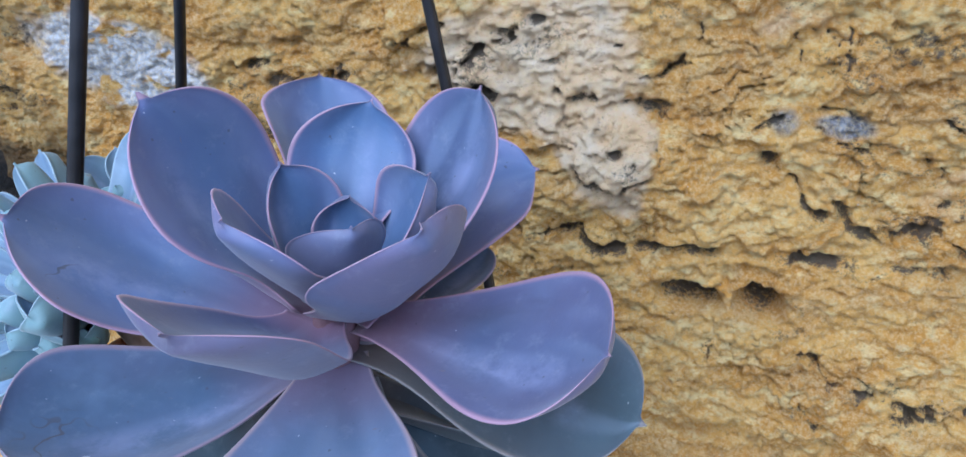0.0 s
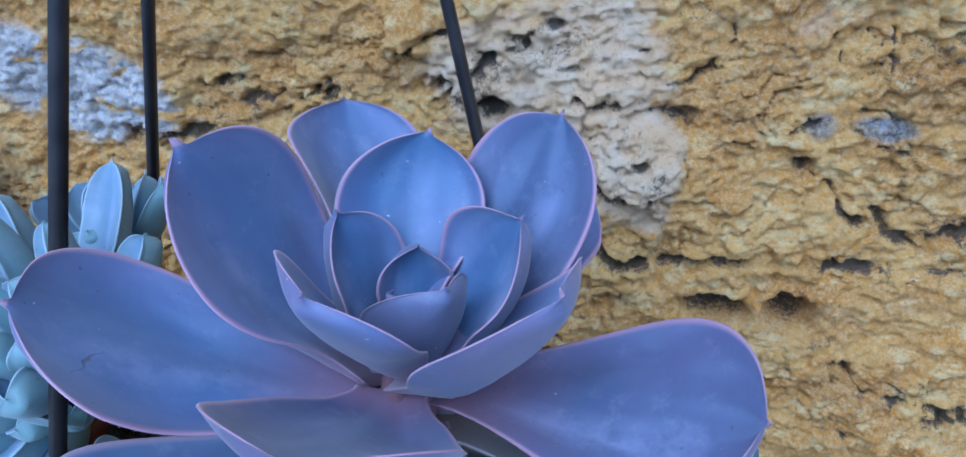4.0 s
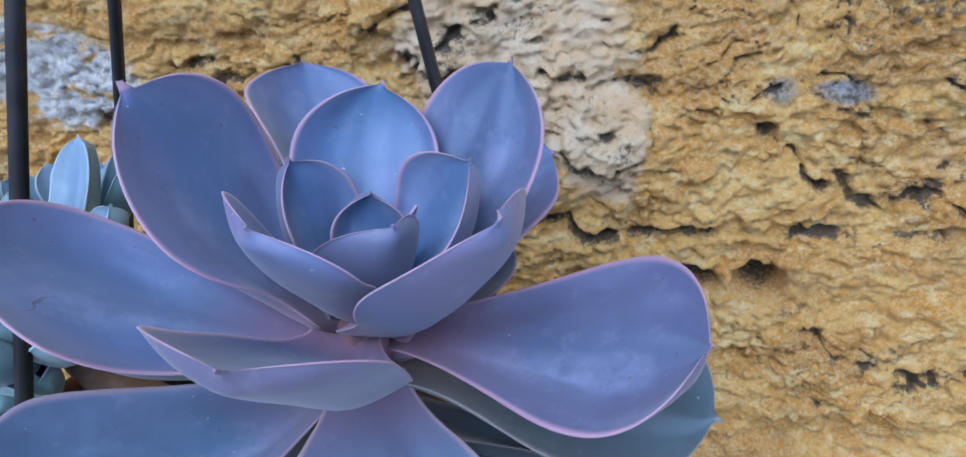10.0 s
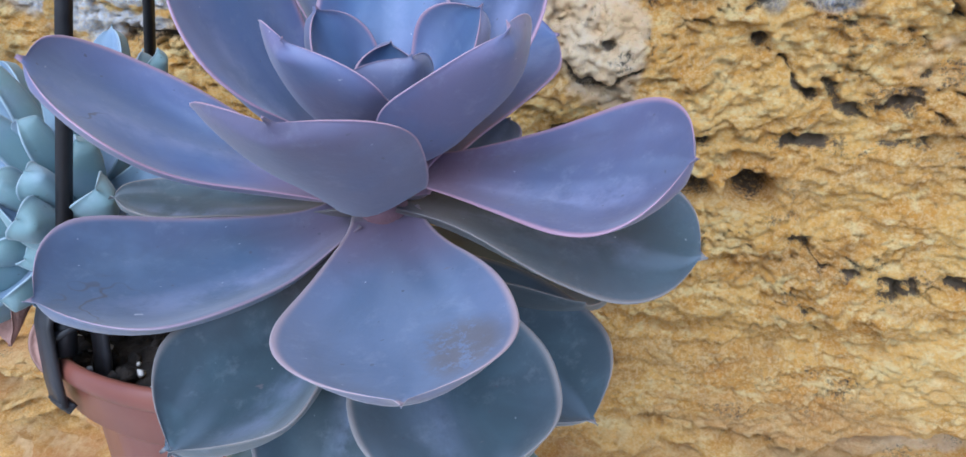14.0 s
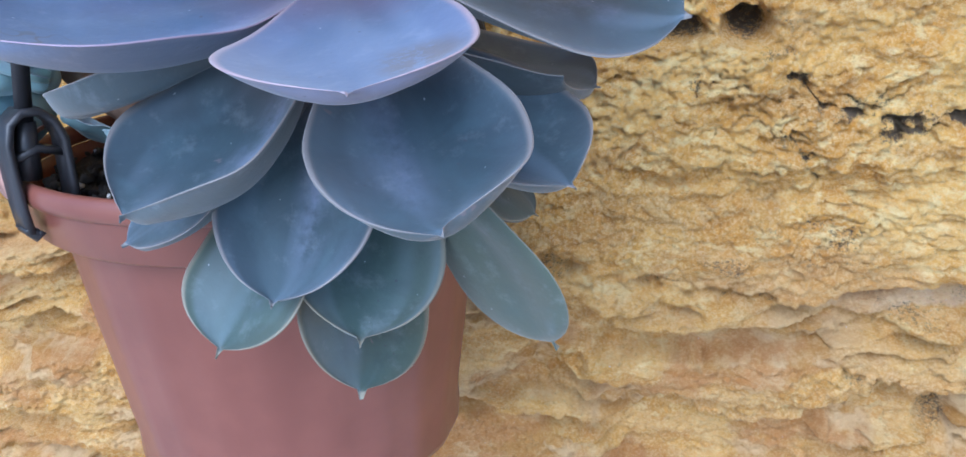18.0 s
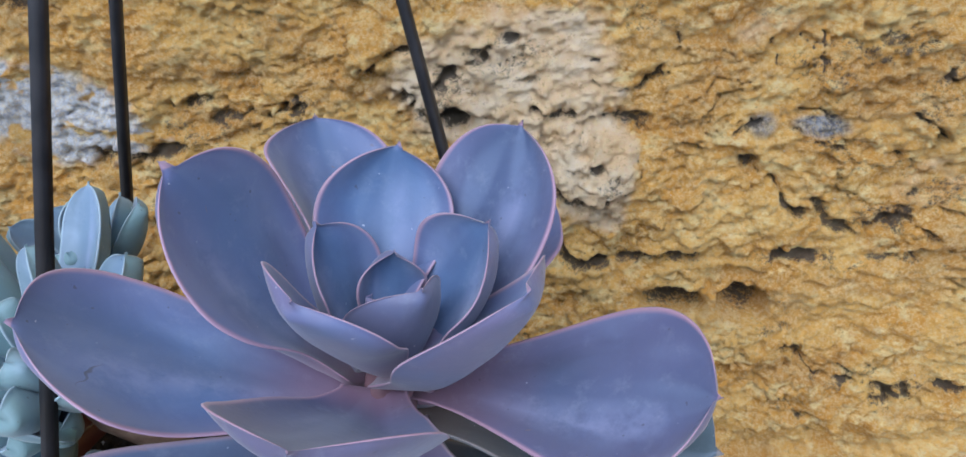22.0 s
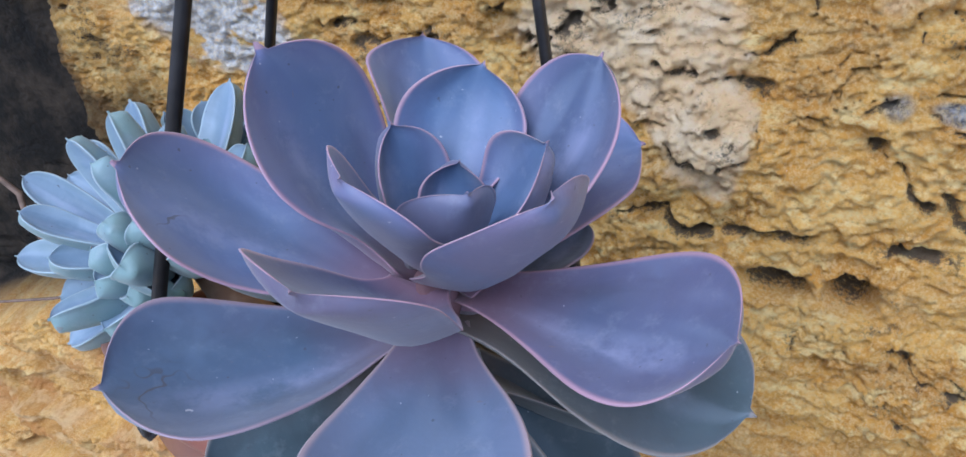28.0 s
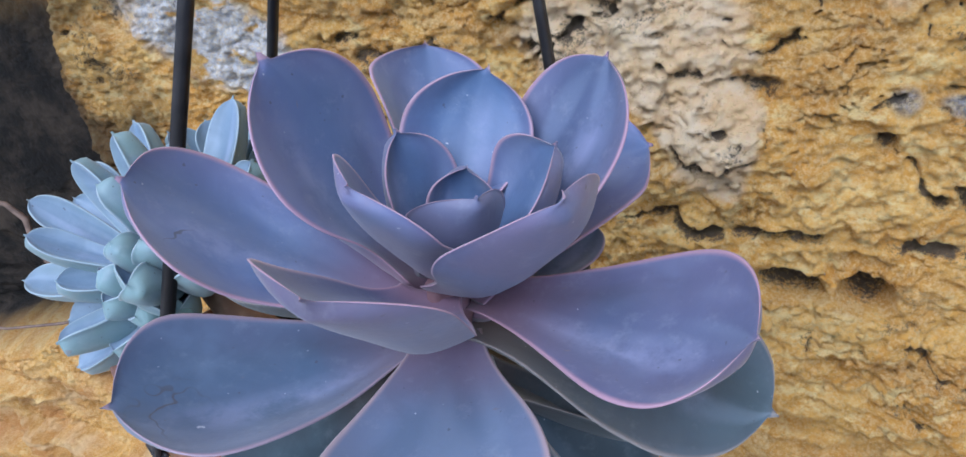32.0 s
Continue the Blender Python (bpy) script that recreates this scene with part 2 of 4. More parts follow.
    fleck = m.math("MULTIPLY", m.ramp(m.noise(560, 1), 0.755, 0.79), 0.6)
    col = m.mix(fleck, col, (0.05, 0.05, 0.07))
    fleck = m.math("MULTIPLY", m.ramp(m.noise(540, 1, stretch=(1.1, 0.9, 1.2)), 0.785, 0.83), 0.4)
    col = m.mix(fleck, col, (0.75, 0.76, 0.80))
    edge = m.math("MULTIPLY", m.ramp(m.attr("edge"), 0.925, 1.0), 0.8)
    col = m.mix(edge, col, rim)
    m.bsdf.inputs["Sheen Weight"].default_value = 0.2
    m.bsdf.inputs["Sheen Roughness"].default_value = 0.5
    m.bsdf.inputs["Subsurface Weight"].default_value = 0.12
    m.bsdf.inputs["Subsurface Radius"].default_value = (0.004, 0.003, 0.003)
    m.bsdf.inputs["Subsurface Scale"].default_value = 0.5
    fine = m.math("ADD", m.noise(500, 3, 0.6), m.math("MULTIPLY", m.noise(60, 3), 1.5))
    return m.done(col, fine, 0.12, 0.0006)


def plain(name, a, b, scale, rough, bump=0.2, distance=0.0004, stretch=None):
    m = Nodes(name, rough)
    col = m.mix(m.ramp(m.noise(scale, 4, stretch=stretch), 0.3, 0.7), a, b)
    return m.done(col, m.noise(scale * 6, 4), bump, distance)


WALL = wall_material()
LILAC = leaf_material("lilac_succulent_leaf", (0.104, 0.156, 0.295), (0.072, 0.115, 0.233), (0.384, 0.237, 0.301), (0.127, 0.113, 0.201), (0.127, 0.131, 0.268), (0.245, 0.140, 0.190))
INNER = leaf_material("blue_lilac_inner_leaf", (0.083, 0.139, 0.269), (0.056, 0.097, 0.193), (0.360, 0.225, 0.280), (0.112, 0.116, 0.196), (0.110, 0.121, 0.233), (0.135, 0.105, 0.175))
DUSTY = leaf_material("dusty_grey_blue_succulent_leaf", (0.112, 0.152, 0.245), (0.080, 0.115, 0.190), (0.340, 0.250, 0.260), (0.125, 0.125, 0.175), (0.120, 0.135, 0.212), (0.185, 0.115, 0.165))
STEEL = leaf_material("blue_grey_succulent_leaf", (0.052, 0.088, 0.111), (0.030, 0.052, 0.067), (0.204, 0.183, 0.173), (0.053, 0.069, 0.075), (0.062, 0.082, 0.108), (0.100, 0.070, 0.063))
BLUE = leaf_material("blue_succulent_leaf", (0.078, 0.121, 0.202), (0.047, 0.081, 0.144), (0.306, 0.225, 0.274), (0.094, 0.112, 0.172), (0.088, 0.106, 0.186), (0.150, 0.105, 0.150))
PLUM = leaf_material("plum_lilac_succulent_leaf", (0.076, 0.101, 0.189), (0.049, 0.069, 0.139), (0.343, 0.205, 0.259), (0.092, 0.080, 0.139), (0.096, 0.092, 0.181), (0.228, 0.126, 0.168))
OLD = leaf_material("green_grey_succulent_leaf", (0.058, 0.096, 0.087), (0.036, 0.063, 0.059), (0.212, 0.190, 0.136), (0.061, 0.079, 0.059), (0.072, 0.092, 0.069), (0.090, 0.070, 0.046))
PALE = leaf_material("pale_blue_green_succulent_leaf", (0.190, 0.262, 0.362), (0.116, 0.176, 0.252), (0.275, 0.350, 0.395), (0.160, 0.250, 0.262), (0.195, 0.266, 0.302), (0.17, 0.29, 0.26))
CROWN = plain("pink_brown_leaf_crown", (0.15, 0.075, 0.085), (0.24, 0.13, 0.15), 160, 0.7, 0.4)
STEM = plain("brown_woody_stem", (0.20, 0.12, 0.08), (0.32, 0.22, 0.15), 120, 0.8, 0.5)
POT = plain("dusty_terracotta_plastic", (0.148, 0.051, 0.036), (0.182, 0.066, 0.046), 35, 0.36, 0.08)
SOIL = plain("dark_potting_soil", (0.012, 0.010, 0.009), (0.045, 0.034, 0.026), 260, 0.95, 0.9, 0.002)
GRIT = plain("pale_perlite_grit", (0.45, 0.43, 0.40), (0.65, 0.63, 0.60), 300, 0.9)
BLACK = plain("black_plastic", (0.012, 0.012, 0.014), (0.026, 0.025, 0.028), 90, 0.42, 0.1)
DRY = plain("dried_leaf", (0.20, 0.11, 0.085), (0.34, 0.20, 0.16), 90, 0.8, 0.6, 0.001)
TWIG = plain("dry_grey_brown_twig", (0.09, 0.06, 0.045), (0.20, 0.14, 0.11), 150, 0.85, 0.6)
# unseen ground, made pale so it bounces light onto leaf undersides
GROUND = plain("pale_bounce_ground", (0.38, 0.36, 0.33), (0.50, 0.47, 0.43), 4, 0.9)
IRON = plain("rusty_iron", (0.05, 0.035, 0.03), (0.12, 0.07, 0.045), 60, 0.7)

# ---------------------------------------------------------------- wall and ground
WALL_O = Vector((0, 0.300, 1.4))
WALL_N = Vector((-0.33, -1, -0.07)).normalized()
WALL_U = Vector((1, -0.33, 0)).normalized()
WALL_V = WALL_U.cross(WALL_N) * -1
if WALL_V.z < 0:
    WALL_V.negate()
WALL_M = Matrix((WALL_U, WALL_V, WALL_N)).transposed().to_4x4()
WALL_M.translation = WALL_O


def grains(x, y, seed, size, reach=0.85):
    """A crust of overlapping rounded grains, each of its own height, between 0 and 1."""
    x, y = x / size, y / size
    xi, yi = np.floor(x).astype(np.int64), np.floor(y).astype(np.int64)
    best = np.zeros_like(x)

    def h(a, b, k):
        n = (a * 374761393 + b * 668265263 + (seed * 31 + k) * 974634777) & 0xFFFFFFFF
        n = ((n ^ (n >> 13)) * 1274126177) & 0xFFFFFFFF
        return ((n ^ (n >> 16)) & 0xFFFF) / 65535.0

    for dy in (-1, 0, 1):
        for dx in (-1, 0, 1):
            a, b = xi + dx, yi + dy
            d2 = (x - a - h(a, b, 1)) ** 2 + (y - b - h(a, b, 2)) ** 2
            r = reach * (0.55 + 0.45 * h(a, b, 4))
            best = np.maximum(best, (0.35 + 0.65 * h(a, b, 3)) * np.sqrt(np.clip(1 - d2 / (r * r), 0, 1)))
    return best


def build_wall():
    fine_u, fine_v = np.arange(-0.44, 0.275, 0.00078), np.arange(-0.34, 0.115, 0.00074)
    us = np.concatenate([np.linspace(-2.5, -0.66, 30), np.arange(-0.64, -0.4415, 0.003), fine_u, np.linspace(0.29, 2.2, 40)])
    vs = np.concatenate([np.linspace(-1.403, -0.46, 26), np.arange(-0.45, -0.3415, 0.003), fine_v, np.linspace(0.13, 1.3, 30)])
    u, v = np.meshgrid(us, vs)
    wu = u + 0.012 * (fbm(u / 0.03, v / 0.03, 3) - 0.5) + 0.004 * (fbm(u / 0.007, v / 0.007, 4, 3) - 0.5)
    wv = v + 0.012 * (fbm(u / 0.03, v / 0.03, 5) - 0.5) + 0.004 * (fbm(u / 0.007, v / 0.007, 6, 3) - 0.5) - 0.05 * u
    low = step(-0.08, -0.17, v)
    wob = 0.35 * (fbm(u / 0.012, v / 0.012, 71) - 0.5) + 0.25 * (fbm(u / 0.0035, v / 0.0035, 73, 3) - 0.5)
    su, sv = 0.0050 * (fbm(u / 0.006, v / 0.006, 141, 4) - 0.5), 0.0050 * (fbm(u / 0.006, v / 0.006, 143, 4) - 0.5)
    jag_u, jag_v = u + su + 0.010 * (fbm(u / 0.016, v / 0.016, 145, 2) - 0.5), v + sv + 0.008 * (fbm(u / 0.016, v / 0.016, 146, 2) - 0.5)
    gape = 0.10 + 2.6 * step(0.34, 0.72, fbm(u / 0.007, v / 0.007, 147, 3))

    def blob(u, v, cu, cv, ru, rv, soft=0.5):
        return 1 - step(1 - soft, 1 + soft, np.sqrt(((u - cu) / ru) ** 2 + ((v - cv) / rv) ** 2) + wob)

    calm = step(0.30, 0.62, fbm(u / 0.05, v / 0.04, 13, 3))
    smooth = np.maximum(0.75 * blob(u, v, 0.088, 0.012, 0.030, 0.022, 0.6), 0.5 * low)
    rough = (0.35 + 0.75 * calm) * (1 - 0.6 * smooth)
    h = 0.014 * (fbm(u / 0.13, v / 0.10, 11, 3) - 0.5)
    h += 0.0058 * (fbm(wu / 0.030, wv / 0.018, 21, 4) - 0.5) * (1 - 0.5 * low)
    scabs = fbm(wu / 0.022, wv / 0.013, 27, 5)
    h += 0.0012 * step(0.46, 0.50, scabs) + 0.0009 * step(0.57, 0.60, scabs)
    h += 0.0026 * grains(wu, wv * 1.5, 31, 0.017) * rough
    h += 0.0026 * grains(wu, wv * 1.3, 33, 0.0085) * rough
    h += 0.0022 * grains(wu, wv * 1.2, 35, 0.0044) * (0.35 + 0.65 * rough)
    h += 0.0016 * grains(wu, wv * 1.1, 37, 0.0024, 0.95) * (0.5 + 0.5 * rough)
    h += 0.0026 * (fbm(wu / 0.0050, wv / 0.0034, 51, 3) - 0.5) + 0.0022 * (fbm(u / 0.0022, v / 0.0020, 53, 2) - 0.5)
    # bedded courses low on the wall
    bed = fbm(wu / 0.11, wv / 0.020, 57, 4)
    h += low * (0.018 * (step(0.42, 0.54, bed) - 0.5) + 0.0050 * (fbm(wu / 0.030, wv / 0.012, 59, 4) - 0.5))
    crack_n = np.abs(fbm(wu / 0.030, wv / 0.013, 61, 5) - 0.5)
    where = step(0.50, 0.62, fbm(u / 0.05, v / 0.04, 63, 3))
    cracks = (1 - step(0.003, 0.014, crack_n)) * where * (1 - 0.6 * low)
    h -= 0.0030 * cracks
    pits = step(0.63, 0.70, fbm(wu / 0.012, wv / 0.0055, 67, 4)) * step(0.46, 0.60, fbm(u / 0.05, v / 0.04, 69, 3)) * (1 - 0.5 * low)
    h -= 0.003 * pits
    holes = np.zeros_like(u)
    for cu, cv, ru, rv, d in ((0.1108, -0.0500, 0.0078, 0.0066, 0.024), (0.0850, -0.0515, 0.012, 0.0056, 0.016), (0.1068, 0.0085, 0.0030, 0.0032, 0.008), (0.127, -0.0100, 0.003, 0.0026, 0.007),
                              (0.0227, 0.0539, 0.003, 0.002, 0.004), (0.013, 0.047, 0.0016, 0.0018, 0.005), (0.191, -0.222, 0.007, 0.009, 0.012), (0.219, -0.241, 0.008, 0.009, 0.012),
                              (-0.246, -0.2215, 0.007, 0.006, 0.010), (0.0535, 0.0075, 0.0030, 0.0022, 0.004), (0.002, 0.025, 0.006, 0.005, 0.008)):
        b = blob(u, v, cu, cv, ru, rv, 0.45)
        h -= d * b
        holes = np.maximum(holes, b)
    # crevice darkness: dirt together with shade painted into the wall colour
    stain = np.zeros_like(u)

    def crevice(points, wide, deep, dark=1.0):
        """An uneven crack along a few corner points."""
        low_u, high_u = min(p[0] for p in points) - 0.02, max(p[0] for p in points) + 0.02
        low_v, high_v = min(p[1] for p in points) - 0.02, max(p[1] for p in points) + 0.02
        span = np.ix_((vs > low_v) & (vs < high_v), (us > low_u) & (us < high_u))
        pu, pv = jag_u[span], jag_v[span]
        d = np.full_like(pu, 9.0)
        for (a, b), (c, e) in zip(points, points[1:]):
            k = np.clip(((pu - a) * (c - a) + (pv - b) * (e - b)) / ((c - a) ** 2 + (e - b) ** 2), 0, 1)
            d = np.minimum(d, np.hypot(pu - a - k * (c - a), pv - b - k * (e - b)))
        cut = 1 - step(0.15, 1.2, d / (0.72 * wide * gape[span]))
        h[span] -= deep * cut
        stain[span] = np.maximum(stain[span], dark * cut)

    crevice([(0.030, 0.029), (0.038, 0.026), (0.049, 0.024), (0.058, 0.026), (0.067, 0.023)], 0.0022, 0.006)
    crevice([(0.036, -0.001), (0.041, -0.006), (0.047, -0.008), (0.056, -0.008), (0.063, -0.003)], 0.0014, 0.005)
    crevice([(0.064, 0.022), (0.066, 0.002)], 0.0004, 0.0015, 0.8)
    crevice([(0.048, 0.047), (0.048, 0.040), (0.057, 0.035), (0.066, 0.037), (0.077, 0.040), (0.081, 0.048), (0.082, 0.058)], 0.0008, 0.003)
    crevice([(0.066, 0.037), (0.074, 0.041)], 0.0018, 0.004)
    crevice([(0.110, 0.053), (0.113, 0.043)], 0.0006, 0.002)
    crevice([(0.116, 0.055), (0.123, 0.052), (0.126, 0.057)], 0.0005, 0.002)
    crevice([(0.123, 0.052), (0.125, 0.045)], 0.0005, 0.002)
    crevice([(0.107, 0.010), (0.106, 0.006), (0.114, 0.000), (0.122, -0.008), (0.127, -0.010)], 0.0014, 0.005)
    crevice([(0.131, -0.002), (0.135, -0.011), (0.147, -0.015), (0.158, -0.012), (0.175, -0.015)], 0.0020, 0.005)
    crevice([(0.161, -0.004), (0.158, -0.012)], 0.0014, 0.004)
    crevice([(0.167, 0.043), (0.174, 0.033)], 0.0012, 0.004)
    crevice([(0.159, 0.030), (0.168, 0.018), (0.180, 0.014)], 0.0013, 0.005)
    crevice([(0.154, 0.013), (0.161, 0.008)], 0.0013, 0.004)
    crevice([(0.105, 0.021), (0.115, 0.028), (0.133, 0.028)], 0.0014, 0.004, 0.8)
    crevice([(0.131, -0.066), (0.143, -0.080), (0.157, -0.082), (0.169, -0.084), (0.172, -0.095)], 0.0018, 0.006)
    crevice([(0.169, -0.084), (0.183, -0.088), (0.197, -0.085)], 0.0020, 0.005)
    crevice([(0.138, -0.100), (0.149, -0.113)], 0.0015, 0.004)
    crevice([(0.101, -0.070), (0.120, -0.074), (0.134, -0.078)], 0.0014, 0.004, 0.8)
    crevice([(-0.031, 0.044), (-0.019, 0.047)], 0.0022, 0.005)
    crevice([(-0.021, 0.033), (-0.008, 0.025), (0.004, 0.026)], 0.0022, 0.006)
    crevice([(-0.006, 0.033), (-0.001, 0.042)], 0.0022, 0.006)
    crevice([(-0.109, 0.027), (-0.097, 0.031)], 0.0024, 0.005)
    crevice([(-0.098, 0.020), (-0.084, 0.023), (-0.072, 0.021), (-0.058, 0.027)], 0.0024, 0.005)
    crevice([(-0.150, 0.004), (-0.128, 0.006), (-0.108, 0.012)], 0.0024, 0.005)
    crevice([(0.015, -0.030), (0.037, -0.031), (0.047, -0.038), (0.056, -0.036)], 0.0026, 0.006)
    crevice([(0.083, -0.164), (0.108, -0.166), (0.148, -0.174), (0.178, -0.171), (0.212, -0.162)], 0.0020, 0.009, 0.75)
    crevice([(0.030, -0.165), (0.066, -0.161), (0.100, -0.165)], 0.0012, 0.005, 0.6)
    crevice([(0.163, -0.200), (0.186, -0.212), (0.212, -0.232), (0.235, -0.254)], 0.0018, 0.006, 0.6)
    crevice([(0.056, -0.243), (0.100, -0.242), (0.143, -0.233)], 0.0012, 0.005, 0.3)
    line = -0.0345 + 0.075 * (u - 0.047) + 0.004 * (fbm(u / 0.02, u * 0 + 4.5, 81, 2) - 0.5)
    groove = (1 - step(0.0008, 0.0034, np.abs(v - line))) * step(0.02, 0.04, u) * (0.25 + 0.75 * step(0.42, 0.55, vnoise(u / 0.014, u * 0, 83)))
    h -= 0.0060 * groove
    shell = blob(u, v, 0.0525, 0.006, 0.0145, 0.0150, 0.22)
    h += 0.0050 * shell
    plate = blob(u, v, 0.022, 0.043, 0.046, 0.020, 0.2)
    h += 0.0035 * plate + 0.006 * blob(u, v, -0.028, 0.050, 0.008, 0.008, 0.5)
    ledge = (1 - step(0.0, 0.012, np.abs(v + 0.178 + 0.01 * (fbm(u / 0.03, v / 0.2, 87, 2) - 0.5)))) * step(0.0, 0.06, u + 0.02)
    h += 0.007 * ledge
    # the dark hollow beside the plants, set back and coloured near black
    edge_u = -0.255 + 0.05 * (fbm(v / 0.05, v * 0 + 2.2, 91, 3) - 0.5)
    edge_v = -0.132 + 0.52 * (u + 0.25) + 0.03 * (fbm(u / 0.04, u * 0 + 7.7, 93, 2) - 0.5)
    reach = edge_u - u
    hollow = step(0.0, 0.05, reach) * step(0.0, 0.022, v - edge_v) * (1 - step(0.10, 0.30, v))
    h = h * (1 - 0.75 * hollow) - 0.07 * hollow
    far = np.maximum(step(0.55, 0.75, np.abs(u + 0.09)), step(0.33, 0.50, np.abs(v + 0.12)))
    h *= 1 - 0.8 * far

    h[0, :] = h[-1, :] = -0.115
    h[:, 0] = h[:, -1] = -0.115
    nv, nu = u.shape
    verts = np.stack([u, v, h], -1).reshape(-1, 3)
    idx = np.arange(nv * nu).reshape(nv, nu)
    quads = np.stack([idx[:-1, :-1], idx[:-1, 1:], idx[1:, 1:], idx[1:, :-1]], -1).reshape(-1, 4)
    me = bpy.data.meshes.new("wall_north")
    me.vertices.add(len(verts))
    me.vertices.foreach_set("co", verts.ravel())
    me.loops.add(quads.size)
    me.loops.foreach_set("vertex_index", quads.ravel())
    me.polygons.add(len(quads))
    me.polygons.foreach_set("loop_start", np.arange(0, quads.size, 4))
    me.polygons.foreach_set("use_smooth", np.ones(len(quads), dtype=bool))
    me.update(calc_edges=True)
    me.validate()
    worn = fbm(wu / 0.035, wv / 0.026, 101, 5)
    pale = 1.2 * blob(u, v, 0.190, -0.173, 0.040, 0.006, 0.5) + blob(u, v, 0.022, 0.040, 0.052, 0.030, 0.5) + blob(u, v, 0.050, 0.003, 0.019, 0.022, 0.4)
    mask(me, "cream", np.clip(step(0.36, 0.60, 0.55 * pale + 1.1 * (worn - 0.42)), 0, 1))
    mask(me, "peach", step(-0.10, -0.22, v) * (0.35 + 0.65 * step(0.4, 0.6, worn)))
    mask(me, "white", np.clip(1.5 * blob(u, v, -0.166, 0.024 - 0.25 * (u + 0.166), 0.042, 0.019, 0.30) * step(0.34, 0.44, fbm(wu / 0.012, wv / 0.006, 103, 4)), 0, 1))
    mask(me, "grey", np.maximum.reduce([blob(u, v, 0.1285, 0.0240, 0.009, 0.0036, 0.3) * step(-0.02, 0.004, u - 0.1285 + v - 0.020), 0.8 * blob(u, v, 0.1095, 0.0235, 0.0042, 0.0045, 0.4), 0.7 * blob(u, v, -0.30, 0.02, 0.03, 0.02, 0.5)]))
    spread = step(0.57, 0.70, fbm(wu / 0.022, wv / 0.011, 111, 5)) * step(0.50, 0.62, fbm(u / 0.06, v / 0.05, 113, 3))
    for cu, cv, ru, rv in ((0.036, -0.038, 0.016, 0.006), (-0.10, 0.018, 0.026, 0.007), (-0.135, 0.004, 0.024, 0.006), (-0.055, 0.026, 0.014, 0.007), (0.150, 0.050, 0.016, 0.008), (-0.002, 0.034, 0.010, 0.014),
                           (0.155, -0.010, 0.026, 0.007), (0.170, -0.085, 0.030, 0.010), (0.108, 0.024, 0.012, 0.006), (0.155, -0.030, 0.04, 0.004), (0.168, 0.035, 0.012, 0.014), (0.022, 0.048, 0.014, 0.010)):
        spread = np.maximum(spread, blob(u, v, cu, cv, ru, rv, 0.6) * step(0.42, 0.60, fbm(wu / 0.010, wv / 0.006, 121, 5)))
    # spread is mould; holes, pits, cracks, groove and crevices add painted shade
    mask(me, "mould_shade", np.clip(1.2 * holes * step(0.15, 0.7, holes) + 0.45 * pits + 0.62 * cracks + 1.15 * groove + 1.1 * stain + 0.66 * spread, 0, 1.5) * (1 - 0.5 * step(-0.12, -0.22, v)))
    rust = blob(u, v, 0.175, -0.200 - 0.75 * (u - 0.175), 0.06, 0.010, 0.7)
    mask(me, "rust", np.clip(rust + 0.9 * step(0.54, 0.66, fbm(wu / 0.03, wv / 0.012, 131, 5)), 0, 1))
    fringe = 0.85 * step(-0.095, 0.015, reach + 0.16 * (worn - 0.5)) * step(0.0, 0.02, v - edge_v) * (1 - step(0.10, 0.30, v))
    mask(me, "hollow_dark", np.clip(np.maximum(hollow * 1.2, fringe), 0, 1) * (1 - 0.35 * step(-0.01, 0.06, v + 0.05 * (worn - 0.5))))
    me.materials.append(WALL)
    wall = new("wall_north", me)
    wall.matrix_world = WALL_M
    tagged(wall, "rough weathered ochre-yellow painted masonry wall with black pits", "wall", kind="structure")
    back = bmesh.new()
    bmesh.ops.create_cube(back, size=1, matrix=Matrix.LocRotScale((-0.15, -0.05, -0.19), None, (4.7, 2.71, 0.16)))
    part("wall_core", back, WALL, wall, "plain inner body of the masonry wall")


build_wall()
# ground sheet added out of view, also serving as a light reflector
gm = bmesh.new()
bmesh.ops.create_grid(gm, x_segments=8, y_segments=8, size=30)
ground = part("ground", gm, GROUND)
tagged(ground, "unseen pale ground added below the wall to bounce light up", "ground", kind="structure")


# ---------------------------------------------------------------- leaves
def outline(s, sm, wb, p):
    lo = wb + (1 - wb) * np.sin(np.clip(s / sm, 0, 1) * np.pi / 2) ** 1.6
    hi = np.clip(1 - np.clip((s - sm) / (0.974 - sm), 0, 1) ** p, 0, 1) ** 0.5
    full = np.where(s < sm, lo, hi)
    point = 0.15 * np.clip((1 - s) / 0.058, 0, 1) ** 1.1
    return np.sqrt(full * full + point * point)


